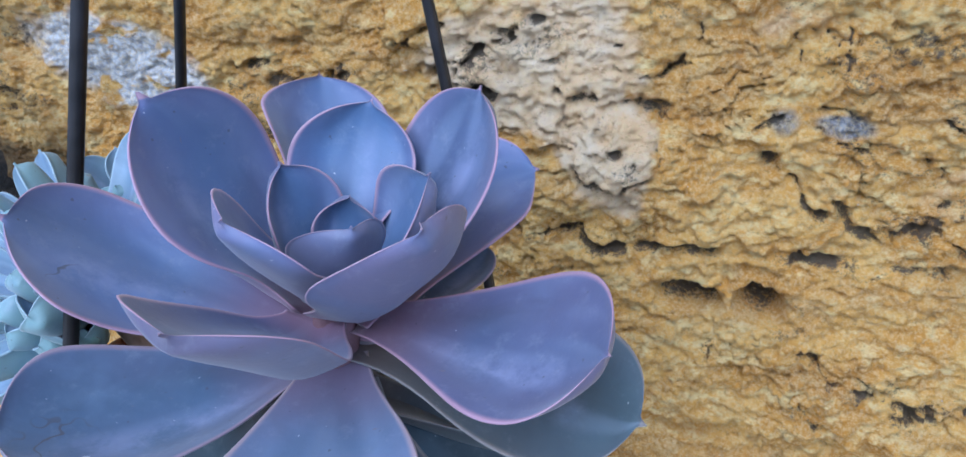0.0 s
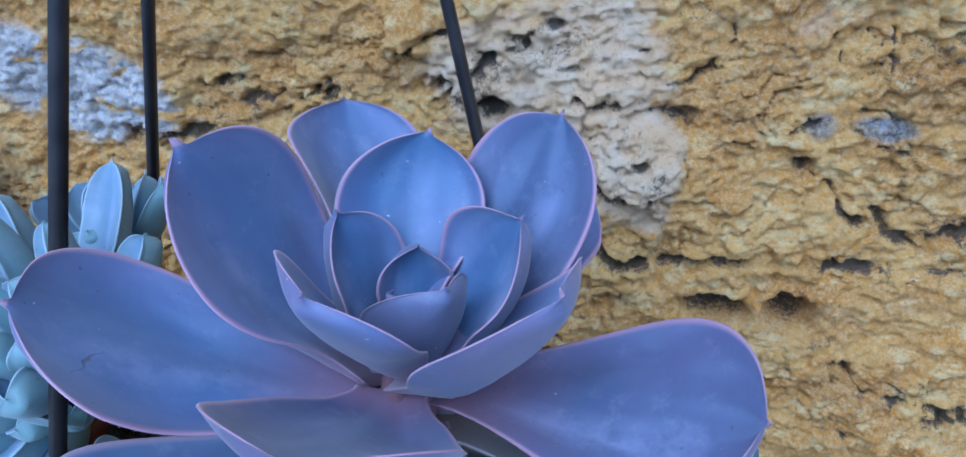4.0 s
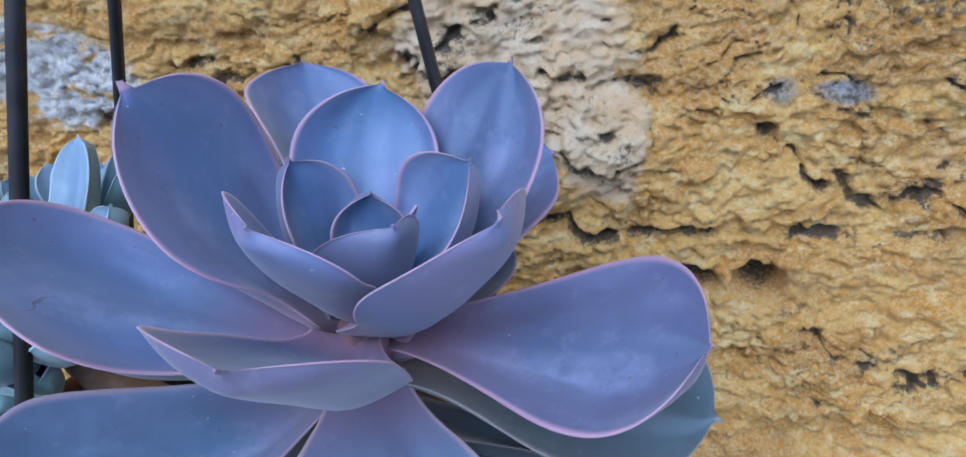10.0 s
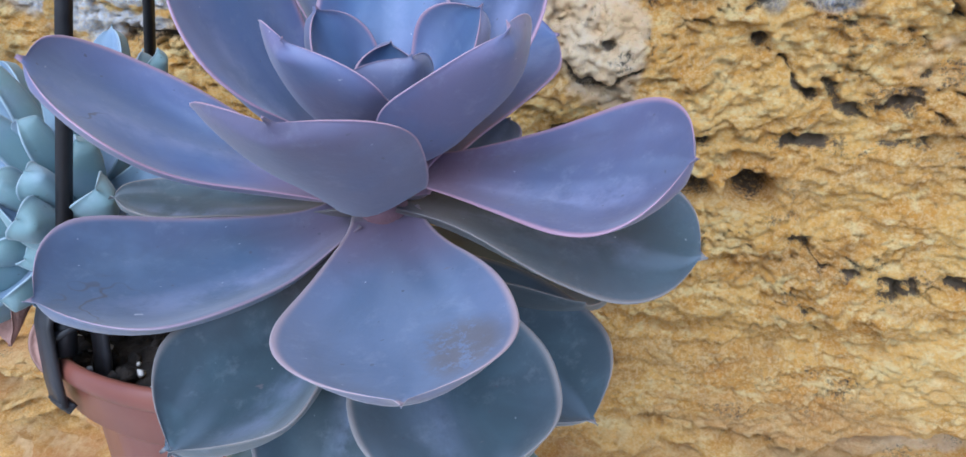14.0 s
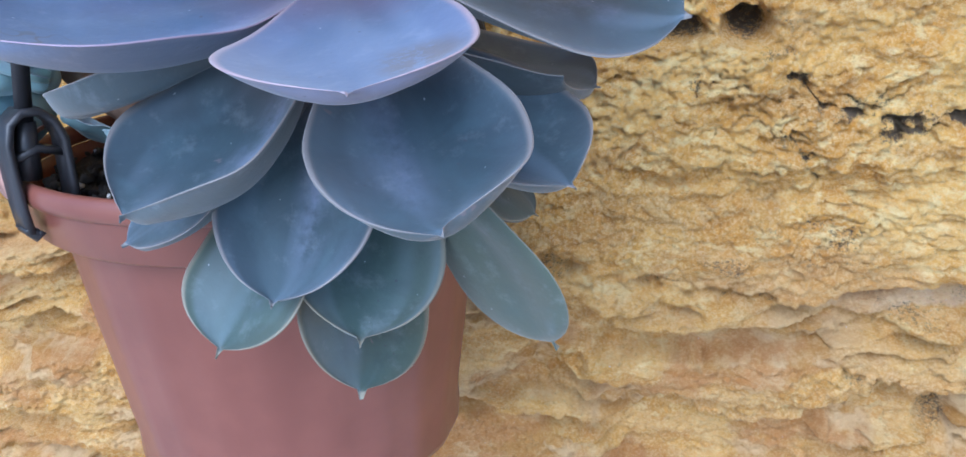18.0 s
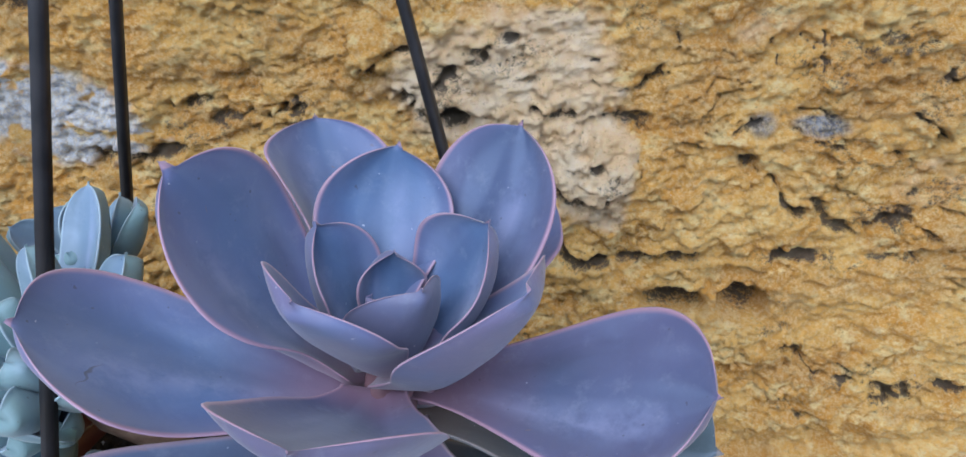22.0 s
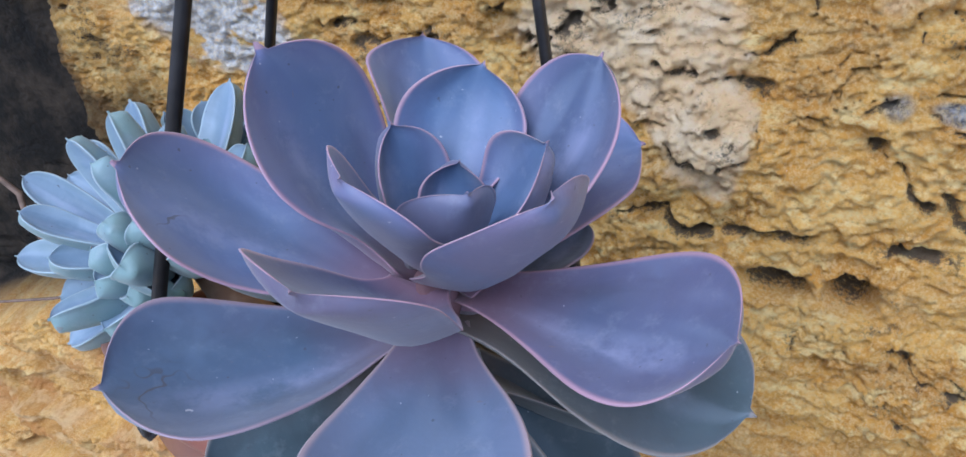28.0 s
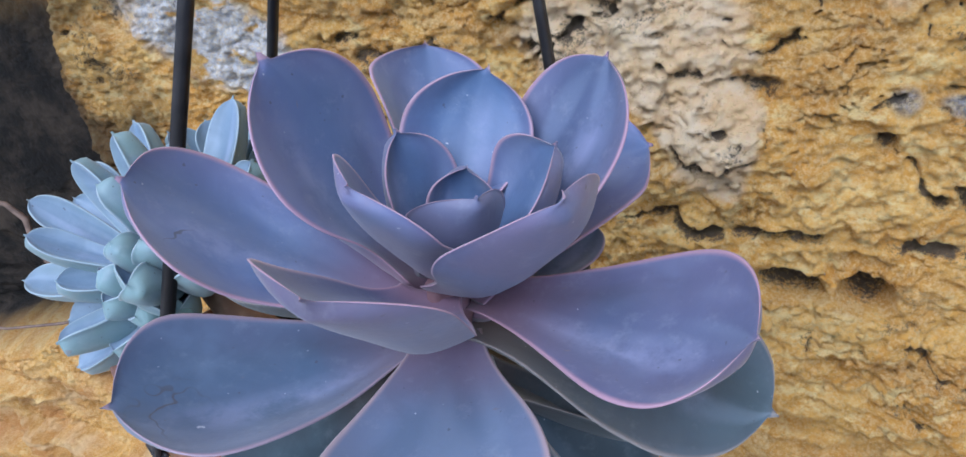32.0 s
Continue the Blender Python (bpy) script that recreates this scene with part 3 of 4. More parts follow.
def leaf_mesh(name, base, mid, tip, axis, width, sm=0.68, wb=0.35, cup=0.3, roll=0.0, twist=0.0, p=2.2,
              thick=0.0042, rows=26, cols=15, wave=0.0006, seed=0, stain=None, crease=0.0, scratch=None):
    """A fleshy spoon-shaped leaf: a bowed spine from base to tip, a cupped upper face, a convex back, a blunt margin and a small point."""
    b, m, t, ax = (np.array(a, dtype=float) for a in (base, mid, tip, axis))
    s = 1 - (1 - np.linspace(0, 1, rows)) ** 2.0
    c = np.linspace(-1, 1, cols)
    c = np.sign(c) * (1 - (1 - np.abs(c)) ** 1.5)
    S1 = s[:, None]
    spine = (1 - S1) ** 2 * b + 2 * S1 * (1 - S1) * m + S1 ** 2 * t
    tang = 2 * (1 - S1) * (m - b) + 2 * S1 * (t - m)
    tang /= np.linalg.norm(tang, axis=1)[:, None]
    out = t - b
    out = out - ax * (out @ ax)
    out /= np.linalg.norm(out)
    side = np.cross(ax, out)
    side = side - tang * (tang @ side)[:, None]
    side /= np.linalg.norm(side, axis=1)[:, None]
    norm = np.cross(tang, side)
    ang = roll + twist * S1
    side, norm = side * np.cos(ang) + norm * np.sin(ang), norm * np.cos(ang) - side * np.sin(ang)
    w = width * outline(s, sm, wb, p)
    w[-1] = width * 0.012
    rng = np.random.RandomState(seed + 7)
    ph, ph2 = rng.rand() * 6.28, rng.rand() * 6.28
    body = thick * (0.55 + 0.45 * np.sin(np.pi * np.clip(s * 0.9 + 0.1, 0, 1)))
    body = body * np.clip(w / (0.45 * width), 0.12, 1)
    C = c[None, :]
    x = w[:, None] * C * (1 - 0.25 * cup * cup * C * C)
    spine = spine + tang * (0.0006 * step(0.945, 1.0, s) * width / 0.02)[:, None]
    z = cup * w[:, None] * (0.50 * C * C + 0.50 * (np.sqrt(C * C + 0.03) - 0.1732) / 0.8417)
    ripple = wave * (np.sin(6.0 * S1 + ph) * np.sin(2.2 * C + ph2) + 0.7 * np.sin(11 * S1 + ph2) * C) + 1.3 * wave * np.cos(5.2 * C + 1.1 * np.sin(3 * S1 + ph)) * np.sin(np.pi * np.clip(S1, 0, 1))
    top = spine[:, None, :] + side[:, None, :] * x[..., None] + norm[:, None, :] * (z + ripple * np.clip(S1 * 3, 0, 1))[..., None]
    keel = (1 - crease) * (1 - np.abs(C) ** 2.4) ** 0.75 + crease * (1 - np.abs(C) ** 1.05)
    rim = 0.12
    low = top - norm[:, None, :] * (body[:, None] * (rim + (1 - rim) * keel))[..., None]
    # round the margin outward a little
    bulge = 0.00045 * np.clip(w / (0.3 * width), 0, 1)
    midl = (top[:, 0] + low[:, 0]) / 2 - side * bulge[:, None]
    midr = (top[:, -1] + low[:, -1]) / 2 + side * bulge[:, None]
    ring = np.concatenate([top, midr[:, None], low[:, ::-1], midl[:, None]], axis=1)
    n = ring.shape[1]
    verts = ring.reshape(-1, 3)
    faces = []
    for i in range(rows - 1):
        for j in range(n):
            faces.append((i * n + j, i * n + (j + 1) % n, (i + 1) * n + (j + 1) % n, (i + 1) * n + j))
    faces.append(tuple(range(n))[::-1])
    faces.append(tuple((rows - 1) * n + j for j in range(n)))
    edge = np.concatenate([np.abs(c), [1], np.abs(c[::-1]) * 0.93, [1]])
    edge = np.maximum(np.repeat(edge[None, :], rows, 0), step(0.945, 0.985, s)[:, None] * np.where(np.arange(n) < cols, 1.0, 0.93)[None, :])
    under = np.concatenate([np.zeros(cols), [0.5], np.ones(cols), [0.5]])
    under = np.repeat(under[None, :], rows, 0)
    along = np.repeat(s[:, None], n, 1)
    me = mesh_of(name, verts, faces)
    mask(me, "edge", edge.ravel())
    cc = np.concatenate([c, [2], 3 + c, [2]])[None, :]
    for word, at in (("stain", stain), ("scratch", scratch)):
        spot = np.zeros_like(edge)
        if at:
            a0, q0, ra, rq = at
            spot = 1 - step(0.5, 1.1, np.sqrt(((along - a0) / ra) ** 2 + ((cc - q0) / rq) ** 2))
        mask(me, word, spot.ravel())
    mask(me, "cross", np.repeat(np.concatenate([c, [1], 4 + c[::-1], [-1]])[None, :], rows, 0).ravel())
    # mask for the painted light on the flank beside the midrib
    shift = 0.26 * np.clip(-out[0] * 3, -1, 1) + 0.08 * np.sin(4 * s + ph)[:, None]
    band = np.exp(-((np.concatenate([c, [9], 9 + c, [9]])[None, :] - shift) / 0.17) ** 2) * (step(0.08, 0.30, s) * (1 - step(0.68, 0.94, s)) * abs(np.clip(out[0] * 2, -1, 1)))[:, None]
    mask(me, "band", band.ravel())
    mask(me, "under", under.ravel())
    mask(me, "along", along.ravel())
    return me


HEART = Vector((-0.0368, 0.1615, 1.3980))
AXIS = np.array((0.10, 0.22, 0.97)) / np.linalg.norm((0.10, 0.22, 0.97))
rosette = new("echeveria_plant")
rosette.location = HEART
tagged(rosette, "large lilac-blue succulent rosette with pink-edged fleshy leaves", "succulent plant")
leaf_count = [0]


def petal(base, mid, tip, width, sm, wb, cup, roll, twist, p, material=None, thick=0.0042, stain=None, crease=0.0, scratch=None):
    """One leaf of the large rosette; places in tenths of a millimetre from the rosette's heart."""
    leaf_count[0] += 1
    me = leaf_mesh("leaf", *(tuple(0.0001 * a for a in q) for q in (base, mid, tip)), AXIS, width, sm, wb, cup, roll, twist, p, thick, rows=34, cols=17, seed=leaf_count[0], stain=stain, crease=crease, scratch=scratch)
    return part("leaf", me, material or LILAC, rosette)


petal((-44, 40, 63), (-237, 223, 161), (-365, 46, 594), 0.0208, 0.69, 0.27, 0.25, -0.35, -0.63, 1.84)
petal((1, 40, 101), (-95, 587, 265), (-104, 656, 497), 0.0191, 0.70, 0.32, 0.31, 0.62, -0.57, 1.7, INNER)
petal((-11, 41, 114), (25, 337, 277), (93, 307, 511), 0.0157, 0.61, 0.32, 0.35, -0.05, 0.46, 2.23, INNER)
petal((51, 15, 66), (290, 236, 273), (362, 228, 564), 0.0177, 0.60, 0.40, 0.19, 0.46, -0.12, 2.59, PLUM)
petal((41, 30, 8), (263, 513, 191), (524, 527, 252), 0.0190, 0.62, 0.40, 0.28, 0.49, -0.21, 2.3)
petal((-35, 27, 104), (-66, 131, 177), (-108, 144, 405), 0.0122, 0.66, 0.34, 0.46, -0.18, -0.07, 1.95, INNER, thick=0.0036)
petal((41, 9, 75), (187, 105, 153), (249, 42, 414), 0.0157, 0.68, 0.35, 0.45, 0.38, 0.31, 2.26, INNER, thick=0.0036)
petal((37, 56, 104), (14, 187, 199), (54, 124, 327), 0.0082, 0.66, 0.35, 0.38, -0.10, 0.02, 2.33, INNER, thick=0.002)
petal((20, 11, 123), (54, -20, 139), (90, -85, 341), 0.0122, 0.67, 0.38, 0.58, -0.02, 0.34, 2.29, INNER, thick=0.003, crease=0.4)
petal((45, -1, 117), (-93, -33, 214), (-146, -188, 401), 0.0164, 0.74, 0.43, 0.26, -0.21, -0.00, 1.92, thick=0.0046, crease=0.65)
petal((-4, -8, 111), (215, -79, 146), (254, -285, 431), 0.0190, 0.60, 0.39, 0.28, 0.38, -0.07, 1.87, thick=0.0046, crease=0.65)
petal((-20, -15, 81), (-39, -124, -12), (-144, -533, 354), 0.0191, 0.84, 0.32, 0.28, -0.29, 0.24, 2.67, PLUM, thick=0.0048, crease=0.55)
petal((-41, 11, 18), (-486, 49, 146), (-651, -76, 362), 0.0223, 0.70, 0.31, 0.13, -0.43, 0.10, 1.8, scratch=(0.80, 0.3, 0.10, 0.3))
petal((-61, 7, -42), (-333, -100, -169), (-640, -319, -32), 0.0239, 0.74, 0.23, 0.25, -0.29, 0.06, 2.4, BLUE, scratch=(0.84, 0.15, 0.12, 0.5))
petal((19, 1, -37), (33, -310, -132), (27, -641, -91), 0.0218, 0.68, 0.30, 0.18, 0.20, -0.07, 2.4, DUSTY, stain=(0.78, 0.55, 0.16, 0.4))
petal((74, 35, 52), (490, -125, 34), (609, -323, 176), 0.0203, 0.61, 0.21, 0.18, 0.56, 0.14, 2.1, PLUM)
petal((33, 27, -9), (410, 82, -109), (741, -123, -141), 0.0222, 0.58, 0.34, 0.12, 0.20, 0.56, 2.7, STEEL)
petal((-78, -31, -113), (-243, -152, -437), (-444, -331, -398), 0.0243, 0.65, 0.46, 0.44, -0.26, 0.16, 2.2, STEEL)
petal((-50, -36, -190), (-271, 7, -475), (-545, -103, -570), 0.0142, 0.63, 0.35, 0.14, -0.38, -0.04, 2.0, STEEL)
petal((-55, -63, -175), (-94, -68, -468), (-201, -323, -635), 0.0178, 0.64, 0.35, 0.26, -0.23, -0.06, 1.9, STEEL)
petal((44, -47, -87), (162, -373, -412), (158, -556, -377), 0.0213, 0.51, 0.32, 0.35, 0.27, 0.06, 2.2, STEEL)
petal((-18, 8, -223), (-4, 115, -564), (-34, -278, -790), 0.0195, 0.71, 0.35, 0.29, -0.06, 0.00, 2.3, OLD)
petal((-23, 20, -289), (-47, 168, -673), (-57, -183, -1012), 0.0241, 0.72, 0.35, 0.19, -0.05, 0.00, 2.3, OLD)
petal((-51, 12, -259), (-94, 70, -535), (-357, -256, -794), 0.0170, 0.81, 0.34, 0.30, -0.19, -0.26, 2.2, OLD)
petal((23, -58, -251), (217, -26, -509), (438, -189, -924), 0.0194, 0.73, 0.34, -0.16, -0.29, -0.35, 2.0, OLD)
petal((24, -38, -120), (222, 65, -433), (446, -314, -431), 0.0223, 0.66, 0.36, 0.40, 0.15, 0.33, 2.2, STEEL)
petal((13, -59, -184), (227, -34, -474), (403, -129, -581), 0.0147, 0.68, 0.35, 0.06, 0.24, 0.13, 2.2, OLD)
petal((25, -20, -109), (399, 243, -407), (608, 112, -361), 0.0228, 0.70, 0.35, 0.33, 0.30, -0.12, 2.3, STEEL)
petal((-38, 9, -15), (-492, 464, -202), (-699, 359, -98), 0.0120, 0.65, 0.35, 0.21, -0.27, 0.00, 2.2, STEEL)
petal((-60, -18, -75), (-501, -194, -214), (-672, 107, -300), 0.0067, 0.69, 0.35, 0.21, 0.10, 0.15, 2.2, STEEL)
petal((40, 60, -40), (230, 330, -60), (385, 500, 25), 0.0095, 0.66, 0.45, 0.15, 0.15, 0.00, 2.2, BLUE)

# the tiny bud leaf inside the centre and the fleshy crown that the leaves grow from
part("leaf", leaf_mesh("leaf", (0.0005, 0.0050, 0.0170), (-0.0005, 0.0055, 0.0215), (-0.0010, 0.0060, 0.0262), AXIS, 0.0026, cup=0.6, thick=0.0015, rows=14, cols=9, seed=90), LILAC, rosette)
cb = bmesh.new()
bmesh.ops.create_uvsphere(cb, u_segments=28, v_segments=18, radius=1, matrix=Matrix.LocRotScale((0.0010, 0.0015, 0.0010), None, (0.0062, 0.0058, 0.0115)))
for vert in cb.verts:
    vert.co += vert.normal * 0.0008 * math.sin(900 * vert.co.x) * math.sin(700 * vert.co.z)
part("crown", cb, CROWN, rosette, "pinkish fleshy crown where the leaves join")
part("stem", tube([(0, 0, -0.008), (-0.001, -0.002, -0.020), (-0.003, 0.004, -0.034), (-0.012, 0.030, -0.050), (-0.020, 0.058, -0.066), (-0.024, 0.070, -0.085)],
                  [0.0068, 0.0068, 0.0066, 0.0065, 0.0065, 0.0065], 14), STEM, rosette, "thick brown woody stem bending over the pot rim")

# ---------------------------------------------------------------- pot
POT_M = Matrix.Translation((-0.0692, 0.2502, 1.3308)) @ Vector((0.034, 0.129, 1)).to_track_quat("Z", "Y").to_matrix().to_4x4()


SLIM = 0.965


def lathe(profile, sides=96, ribs=0.0):
    bm, rings = bmesh.new(), []
    for r, z in profile:
        r *= SLIM
        ring = []
        for k in range(sides):
            a = 2 * math.pi * k / sides
            rr = r * (1 + ribs * math.cos(24 * a)) if z < -0.022 else r
            ring.append(bm.verts.new((rr * math.cos(a), rr * math.sin(a), z)))
        rings.append(ring)
    for r0, r1 in zip(rings, rings[1:]):
        for k in range(sides):
            bm.faces.new((r0[k], r0[(k + 1) % sides], r1[(k + 1) % sides], r1[k]))
    bm.faces.new(rings[-1])
    bm.faces.new(rings[0][::-1])
    bmesh.ops.recalc_face_normals(bm, faces=bm.faces)
    return bm


pot = new("flower_pot")
pot.matrix_world = POT_M
tagged(pot, "dusty terracotta-pink plastic hanging pot with rolled rim", "flower pot")
H = 0.114
part("body", lathe([(0.0500, -H + 0.006), (0.0560, -H + 0.004), (0.0585, -H), (0.0610, -H), (0.0622, -H + 0.003), (0.0618, -H + 0.012), (0.0690, -0.050), (0.0722, -0.0235), (0.0730, -0.0205), (0.0795, -0.0195), (0.0805, -0.0185),
                    (0.0818, -0.0080), (0.0822, -0.0072), (0.0795, -0.0066), (0.0795, -0.0100), (0.0700, -0.024), (0.0660, -0.05), (0.0590, -H + 0.012), (0.0500, -H + 0.0065)], ribs=0.0045), POT, pot)
rim_profile = [(0.0838 + 0.0022 * math.cos(a), -0.0036 + 0.0036 * math.sin(a)) for a in (2 * math.pi * k / 14 for k in range(15))]
rb = bmesh.new()
rings = []
for k in range(96):
    a = 2 * math.pi * k / 96
    rings.append([rb.verts.new(((r - 0.0012) * SLIM * math.cos(a), (r - 0.0012) * SLIM * math.sin(a), z)) for r, z in rim_profile[:-1]])
for k in range(96):
    r0, r1 = rings[k], rings[(k + 1) % 96]
    for j in range(14):
        rb.faces.new((r0[j], r0[(j + 1) % 14], r1[(j + 1) % 14], r1[j]))
bmesh.ops.recalc_face_normals(rb, faces=rb.faces)
part("rim", rb, POT, pot, "rounded rolled rim")

rng = np.random.RandomState(5)
soil = new("potting_soil")
soil.matrix_world = POT_M
tagged(soil, "dark damp potting soil with pale grit in the pot", "soil", kind="stuff")
sv, sf = [(0, 0, -0.007)], []
NR, NA = 18, 60
for i in range(1, NR + 1):
    for k in range(NA):
        r, a = 0.0735 * i / NR, 2 * math.pi * k / NA
        x, y = r * math.cos(a), r * math.sin(a)
        sv.append((x, y, -0.007 - 0.004 * i / NR + 0.006 * (float(fbm(np.array(x / 0.008 + 9), np.array(y / 0.008 + 9), 7)) - 0.5)))
for k in range(NA):
    sf.append((0, 1 + k, 1 + (k + 1) % NA))
for i in range(NR - 1):
    for k in range(NA):
        a, b2 = 1 + i * NA + k, 1 + i * NA + (k + 1) % NA
        sf.append((a, a + NA, b2 + NA, b2))
part("soil_surface", mesh_of("soil_surface", sv, sf), SOIL, soil)
for name, mat, count, lo, hi in (("soil_crumbs", SOIL, 420, 0.0008, 0.0026), ("grit", GRIT, 60, 0.0006, 0.0018)):
    gb = bmesh.new()
    for _ in range(count):
        r, a, size = 0.072 * math.sqrt(rng.rand()), rng.rand() * 6.283, lo + (hi - lo) * rng.rand()
        res = bmesh.ops.create_icosphere(gb, subdivisions=1, radius=size, matrix=pose(r * math.cos(a), r * math.sin(a), -0.0085, rng.rand() * 360, rng.rand() * 360, 0))
        for vert in res["verts"]:
            vert.co += Vector(rng.rand(3) - 0.5) * size * 0.6
    part(name, gb, mat, soil)

# ---------------------------------------------------------------- hanger
hanger = new("pot_hanger")
APEX = Vector((-0.068, 0.2700, 1.7082))
hanger.location = APEX
tagged(hanger, "black plastic three-arm hanger with clips on the pot rim", "pot hanger")


def arm(low, high, radius):
    low, high = Vector(low), Vector(high)
    up_dir = (high - low).normalized()
    rel = [low - APEX, high - APEX]
    rod = part("rod", tube([rel[0], rel[0].lerp(rel[1], 0.5), rel[1]], radius, 8, 0.8), BLACK, hanger)
    inv = POT_M.inverted()
    loc = inv @ low
    out = Vector((loc.x, loc.y, 0)).normalized()
    across = Vector((0, 0, 1)).cross(out)

    def world_at(r, z):
        return POT_M @ (out * (0.0800 + (r - 0.0800) * 0.84) * SLIM + Vector((0, 0, z))) - APEX

    w_across = (POT_M.to_3x3() @ across)
    path = [(0.0705, -0.013), (0.0700, -0.002), (0.0700, 0.0110), (0.0722, 0.0163), (0.0765, 0.0193), (0.0820, 0.0195), (0.0860, 0.0167), (0.0878, 0.0115), (0.0878, 0.003), (0.0876, -0.006), (0.0868, -0.0135)]
    clip = part("clip", strip([world_at(r, z) for r, z in path], w_across, 0.0046, 0.0012), BLACK, hanger, "arched black clip hooked over the rim")
    part("bar", strip([world_at(0.0702, 0.0070), world_at(0.079, 0.0092), world_at(0.0875, 0.0070)], w_across, 0.0032, 0.0011), BLACK, clip)
    part("toe", strip([world_at(0.0876, -0.0115), world_at(0.085, -0.0150), world_at(0.0835, -0.0135)], w_across, 0.0042, 0.0013), BLACK, clip)
    part("socket", tube([low - APEX - up_dir * 0.012, low - APEX + up_dir * 0.004], [radius * 1.5, radius * 1.15], 10), BLACK, clip)


arm((-0.1275, 0.2017, 1.3520), (-0.0675, 0.2520, 1.7082), 0.0024)
arm((-0.1268, 0.3043, 1.3550), (-0.0680, 0.2720, 1.7082), 0.0023)
arm((0.0053, 0.2481, 1.3520), (-0.0680, 0.2880, 1.7082), 0.0022)
hook = [Vector((0, 0, -0.012)), Vector((0, 0, 0.03))] + [Vector((0.014 - 0.014 * math.cos(a), 0, 0.03 + 0.014 * math.sin(a))) for a in (0.3 * k for k in range(1, 11))]
part("hook", tube(hook, 0.0024, 8), BLACK, hanger)
part("collar", tube([(0, 0, -0.005), (0, 0, 0.006)], 0.023, 20), BLACK, hanger)
bracket = new("wall_bracket")
anchor = WALL_O + WALL_U * (-0.10) + WALL_V * 0.345
anchor.z = 1.748
tagged(bracket, "rusty iron wall bracket holding the pot hanger", "bracket")
part("bracket_arm", tube([anchor - WALL_N * 0.05, APEX + Vector((0.014, 0, 0.0385)), APEX + Vector((0.014, -0.02, 0.0385))], 0.004, 8), IRON, bracket)

# ---------------------------------------------------------------- the paler succulent
pale = new("pale_succulent_plant")
PALE_O = Vector((-0.132, 0.238, 1.366))
pale.location = PALE_O
tagged(pale, "pale blue-green succulent with thick crowded spoon leaves", "succulent plant")


def head(centre, axis, count, length, width, lift0, lift1, seed):
    """A crowded rosette head: a golden-angle spiral of thick leaves, upright within, spreading without."""
    axis = Vector(axis).normalized()
    e1 = axis.orthogonal().normalized()
    e2 = axis.cross(e1)
    r = np.random.RandomState(seed)
    c = Vector(centre)
    for k in range(count):
        f = (k + 0.5) / count
        a = 2.39996 * k + 0.25 * (r.rand() - 0.5)
        d = e1 * math.cos(a) + e2 * math.sin(a)
        el = radians(lift0 + (lift1 - lift0) * f ** 0.9 + 8 * (r.rand() - 0.5))
        ln = length * (0.56 + 0.44 * f ** 0.8) * (0.92 + 0.16 * r.rand())
        # short on the side that the large plant crowds
        ln *= 1 - 0.42 * min(1, max(0, 0.75 * d.x - 0.65 * d.y + 0.15))
        if d.x > -0.45 and d.z < -0.1:
            ln *= 0.5
        elif d.z < -0.55:
            ln *= 0.65
        foot = c + axis * 0.010 * (1 - f) + d * 0.004 * f
        way = d * math.cos(el) + axis * math.sin(el)
        bow = axis * math.cos(el) - d * math.sin(el)
        top = foot + way * ln + bow * ln * 0.10
        mid = foot + way * ln * 0.55 - bow * ln * 0.10
        wd = width * (0.62 + 0.45 * f) * (0.9 + 0.2 * r.rand())
        part("leaf", leaf_mesh("leaf", foot, mid, top, tuple(axis), wd, 0.72, 0.50, 0.46, 0.6 * (r.rand() - 0.5), 0, 2.2, 0.0086, 22, 13, 0.0003, seed * 50 + k), PALE, pale)


head((-0.002, -0.004, 0.000), (-0.58, -0.36, 0.72), 34, 0.068, 0.0080, 62, -12, 1)
UPPER = Vector((0.006, 0.050, 0.014))
for k, (tx, ty, tz, half, bend) in enumerate(((-0.131, 0.284, 1.410, 0.0090, 0.5), (-0.107, 0.268, 1.412, 0.0092, -0.4), (-0.128, 0.258, 1.4015, 0.0090, 0.1), (-0.151, 0.279, 1.4035, 0.0082, 0.3), (-0.156, 0.262, 1.394, 0.0080, -0.2),
                                                  (-0.114, 0.284, 1.406, 0.0080, 0.0), (-0.141, 0.290, 1.405, 0.0078, 0.2), (-0.112, 0.250, 1.396, 0.0080, 0.3), (-0.122, 0.270, 1.398, 0.0058, 0.0))):
    tip_at = Vector((tx, ty, tz)) - PALE_O
    foot_at = UPPER + (tip_at - UPPER) * 0.12
    sag = Vector((tip_at.x - UPPER.x, tip_at.y - UPPER.y, 0)) * 0.12 - Vector((0, 0, 0.003))
    part("leaf", leaf_mesh("leaf", foot_at, foot_at.lerp(tip_at, 0.5) + sag, tip_at, (-0.10, -0.60, 0.80), half, 0.62, 0.50, 0.32, bend, 0, 2.4, 0.0052, 22, 13, 0.0003, 500 + k), PALE, pale)
part("stem", tube([(0.001, 0.001, 0.006), (0.012, 0.0, -0.012), (0.030, 0.005, -0.030)], [0.005, 0.0055, 0.006], 10), STEM, pale)
part("stem", tube([(0.012, 0.045, 0.008), (0.018, 0.040, -0.012), (0.030, 0.030, -0.032)], [0.004, 0.005, 0.005], 10), STEM, pale)
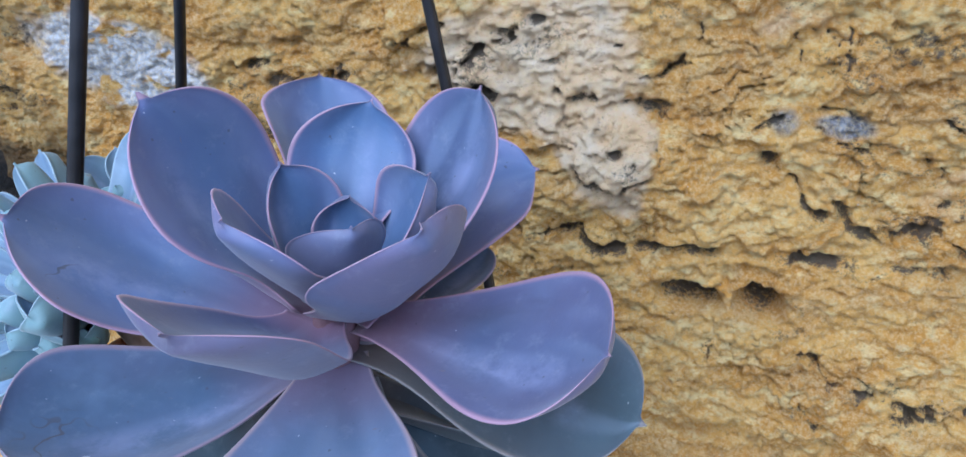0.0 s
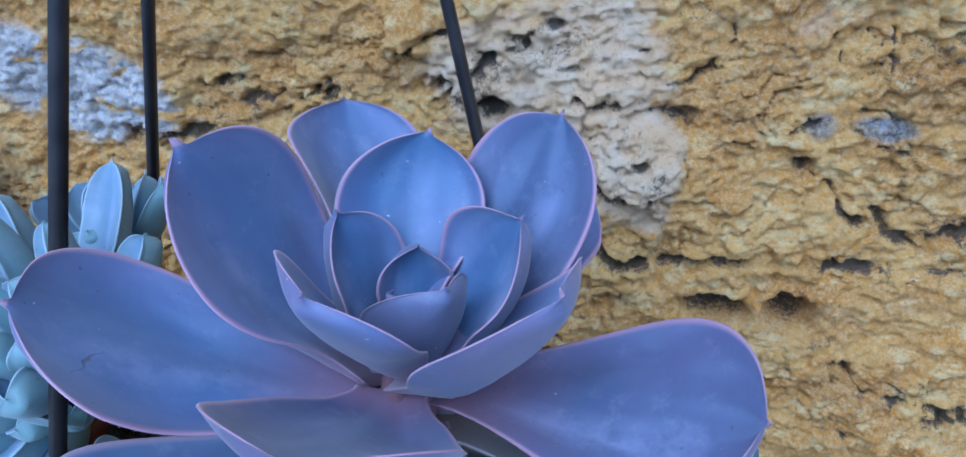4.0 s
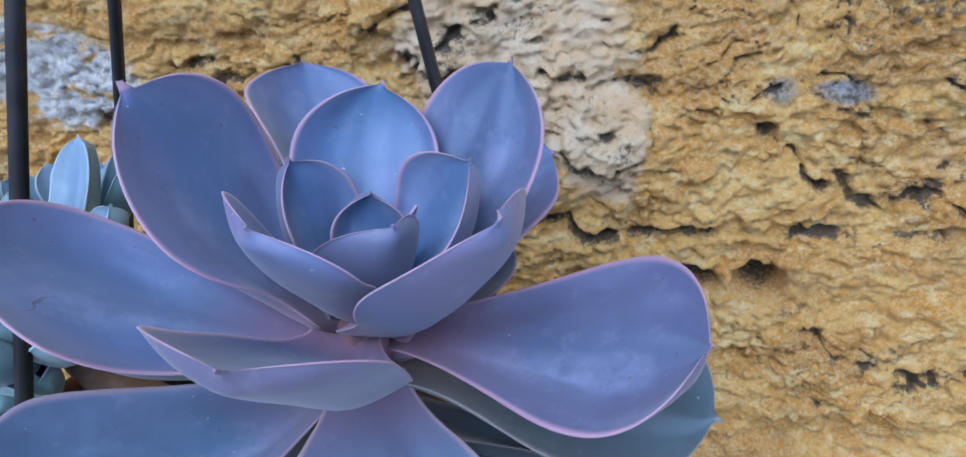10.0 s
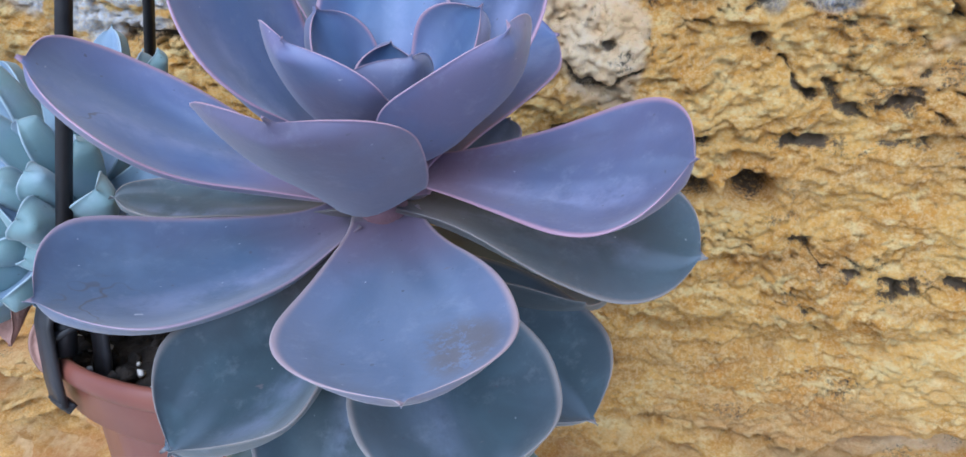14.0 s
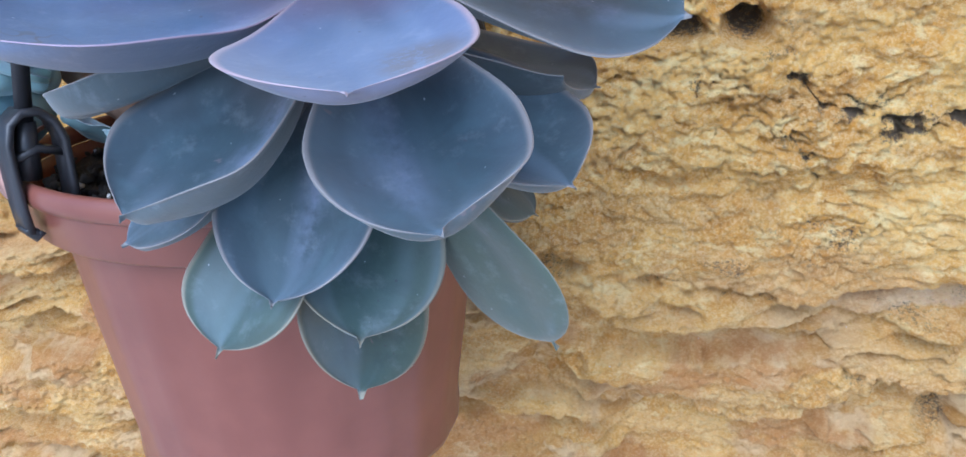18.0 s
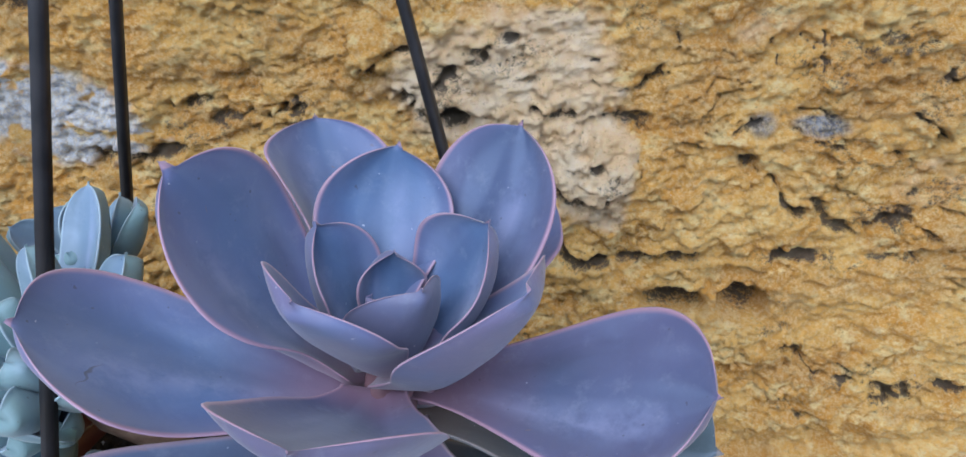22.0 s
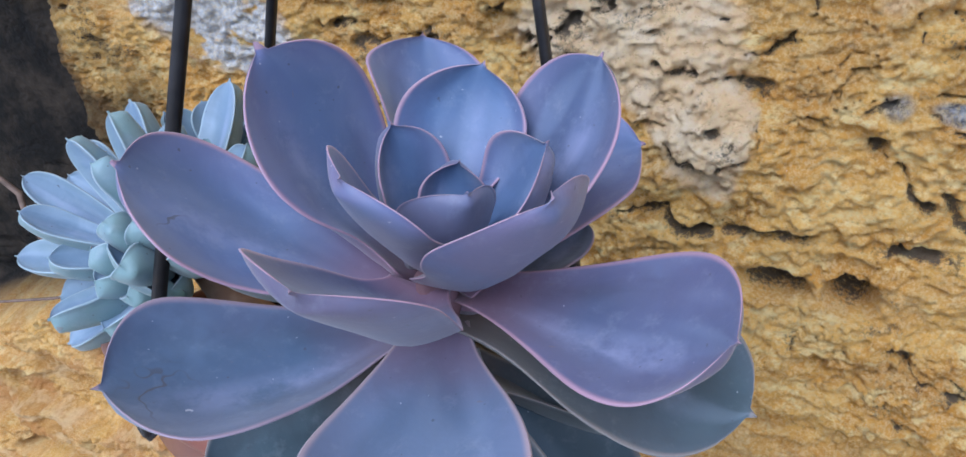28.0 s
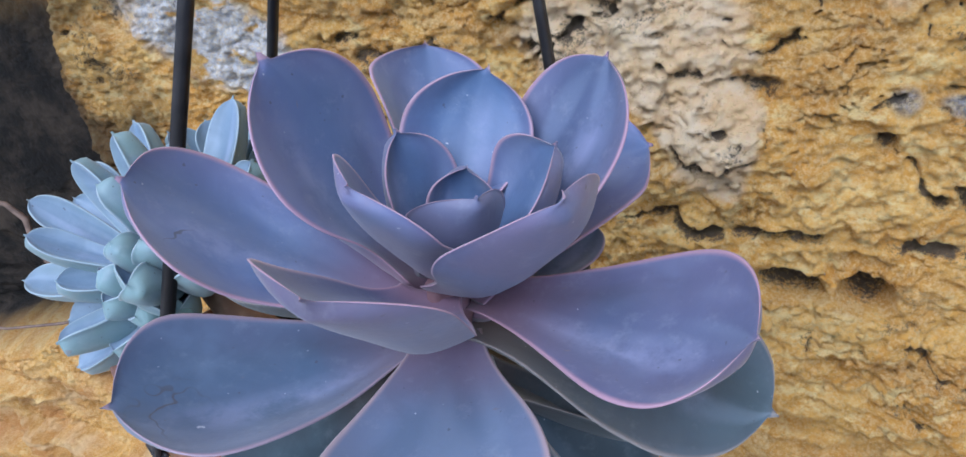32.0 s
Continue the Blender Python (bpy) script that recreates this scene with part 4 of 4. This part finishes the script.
part("dried_stalk", tube([Vector(p) - PALE_O for p in ((-0.190, 0.262, 1.340), (-0.2186, 0.285, 1.3537), (-0.2190, 0.285, 1.3640), (-0.2258, 0.285, 1.3703), (-0.2363, 0.286, 1.3725), (-0.2492, 0.287, 1.3706), (-0.2629, 0.288, 1.3657), (-0.2829, 0.290, 1.3549), (-0.300, 0.300, 1.335))],
                       [0.0010, 0.0011, 0.0014, 0.0011, 0.0009, 0.0008, 0.0008, 0.0008, 0.0006], 8), TWIG, pale, "thin dried brown flower stalk")
part("dried_stalk", tube([Vector(p) - PALE_O for p in ((-0.180, 0.270, 1.330), (-0.2164, 0.285, 1.3151), (-0.2405, 0.285, 1.3118), (-0.2581, 0.285, 1.3132), (-0.2688, 0.285, 1.3185), (-0.2738, 0.286, 1.3226), (-0.285, 0.287, 1.3343))],
                       [0.0007, 0.0007, 0.0006, 0.0007, 0.0008, 0.0007, 0.0006], 8), TWIG, pale)


def spare(name, foot, mid, top, width, material, label="", cup=0.4, thick=0.003, **more):
    rel = [tuple(Vector(p) - PALE_O) for p in (foot, mid, top)]
    part(name, leaf_mesh("leaf", *rel, (0, 0, 1), width, cup=cup, thick=thick, rows=18, cols=11, **more), material, pale, label)


spare("leaf", (-0.122, 0.214, 1.364), (-0.134, 0.212, 1.369), (-0.1440, 0.2155, 1.3825), 0.0066, PALE, seed=301)
spare("leaf", (-0.104, 0.222, 1.340), (-0.106, 0.210, 1.345), (-0.103, 0.202, 1.352), 0.0050, PALE, seed=303)
spare("leaf", (-0.108, 0.224, 1.340), (-0.118, 0.222, 1.346), (-0.122, 0.214, 1.353), 0.0055, PALE, seed=304)
spare("dried_leaf", (-0.140, 0.232, 1.352), (-0.150, 0.226, 1.344), (-0.154, 0.220, 1.332), 0.0045, DRY, "shrivelled brown dried leaf", cup=0.8, thick=0.0012, seed=305, wave=0.0012)
spare("dried_leaf", (-0.128, 0.214, 1.350), (-0.136, 0.204, 1.350), (-0.133, 0.196, 1.334), 0.0045, DRY, "shrivelled brown dried leaf", cup=0.7, thick=0.0012, seed=307, wave=0.0012)

# dried leaves and bits lying on the soil
litter = np.random.RandomState(17)
for k in range(14):
    a, r = radians(150 + 120 * litter.rand()), 0.018 + 0.046 * litter.rand()
    at = POT_M @ Vector((r * math.cos(a), r * math.sin(a), -0.004))
    turn = litter.rand() * 6.283
    ln = 0.010 + 0.010 * litter.rand()
    d = Vector((math.cos(turn), math.sin(turn), 0.15 + 0.5 * litter.rand()))
    spare("dried_leaf", at - d * ln * 0.2, at + d * ln * 0.5 + Vector((0, 0, 0.004)), at + d * ln, 0.003 + 0.002 * litter.rand(), DRY, "shrivelled brown dried leaf", cup=0.8, thick=0.0012, seed=400 + k, wave=0.0010)
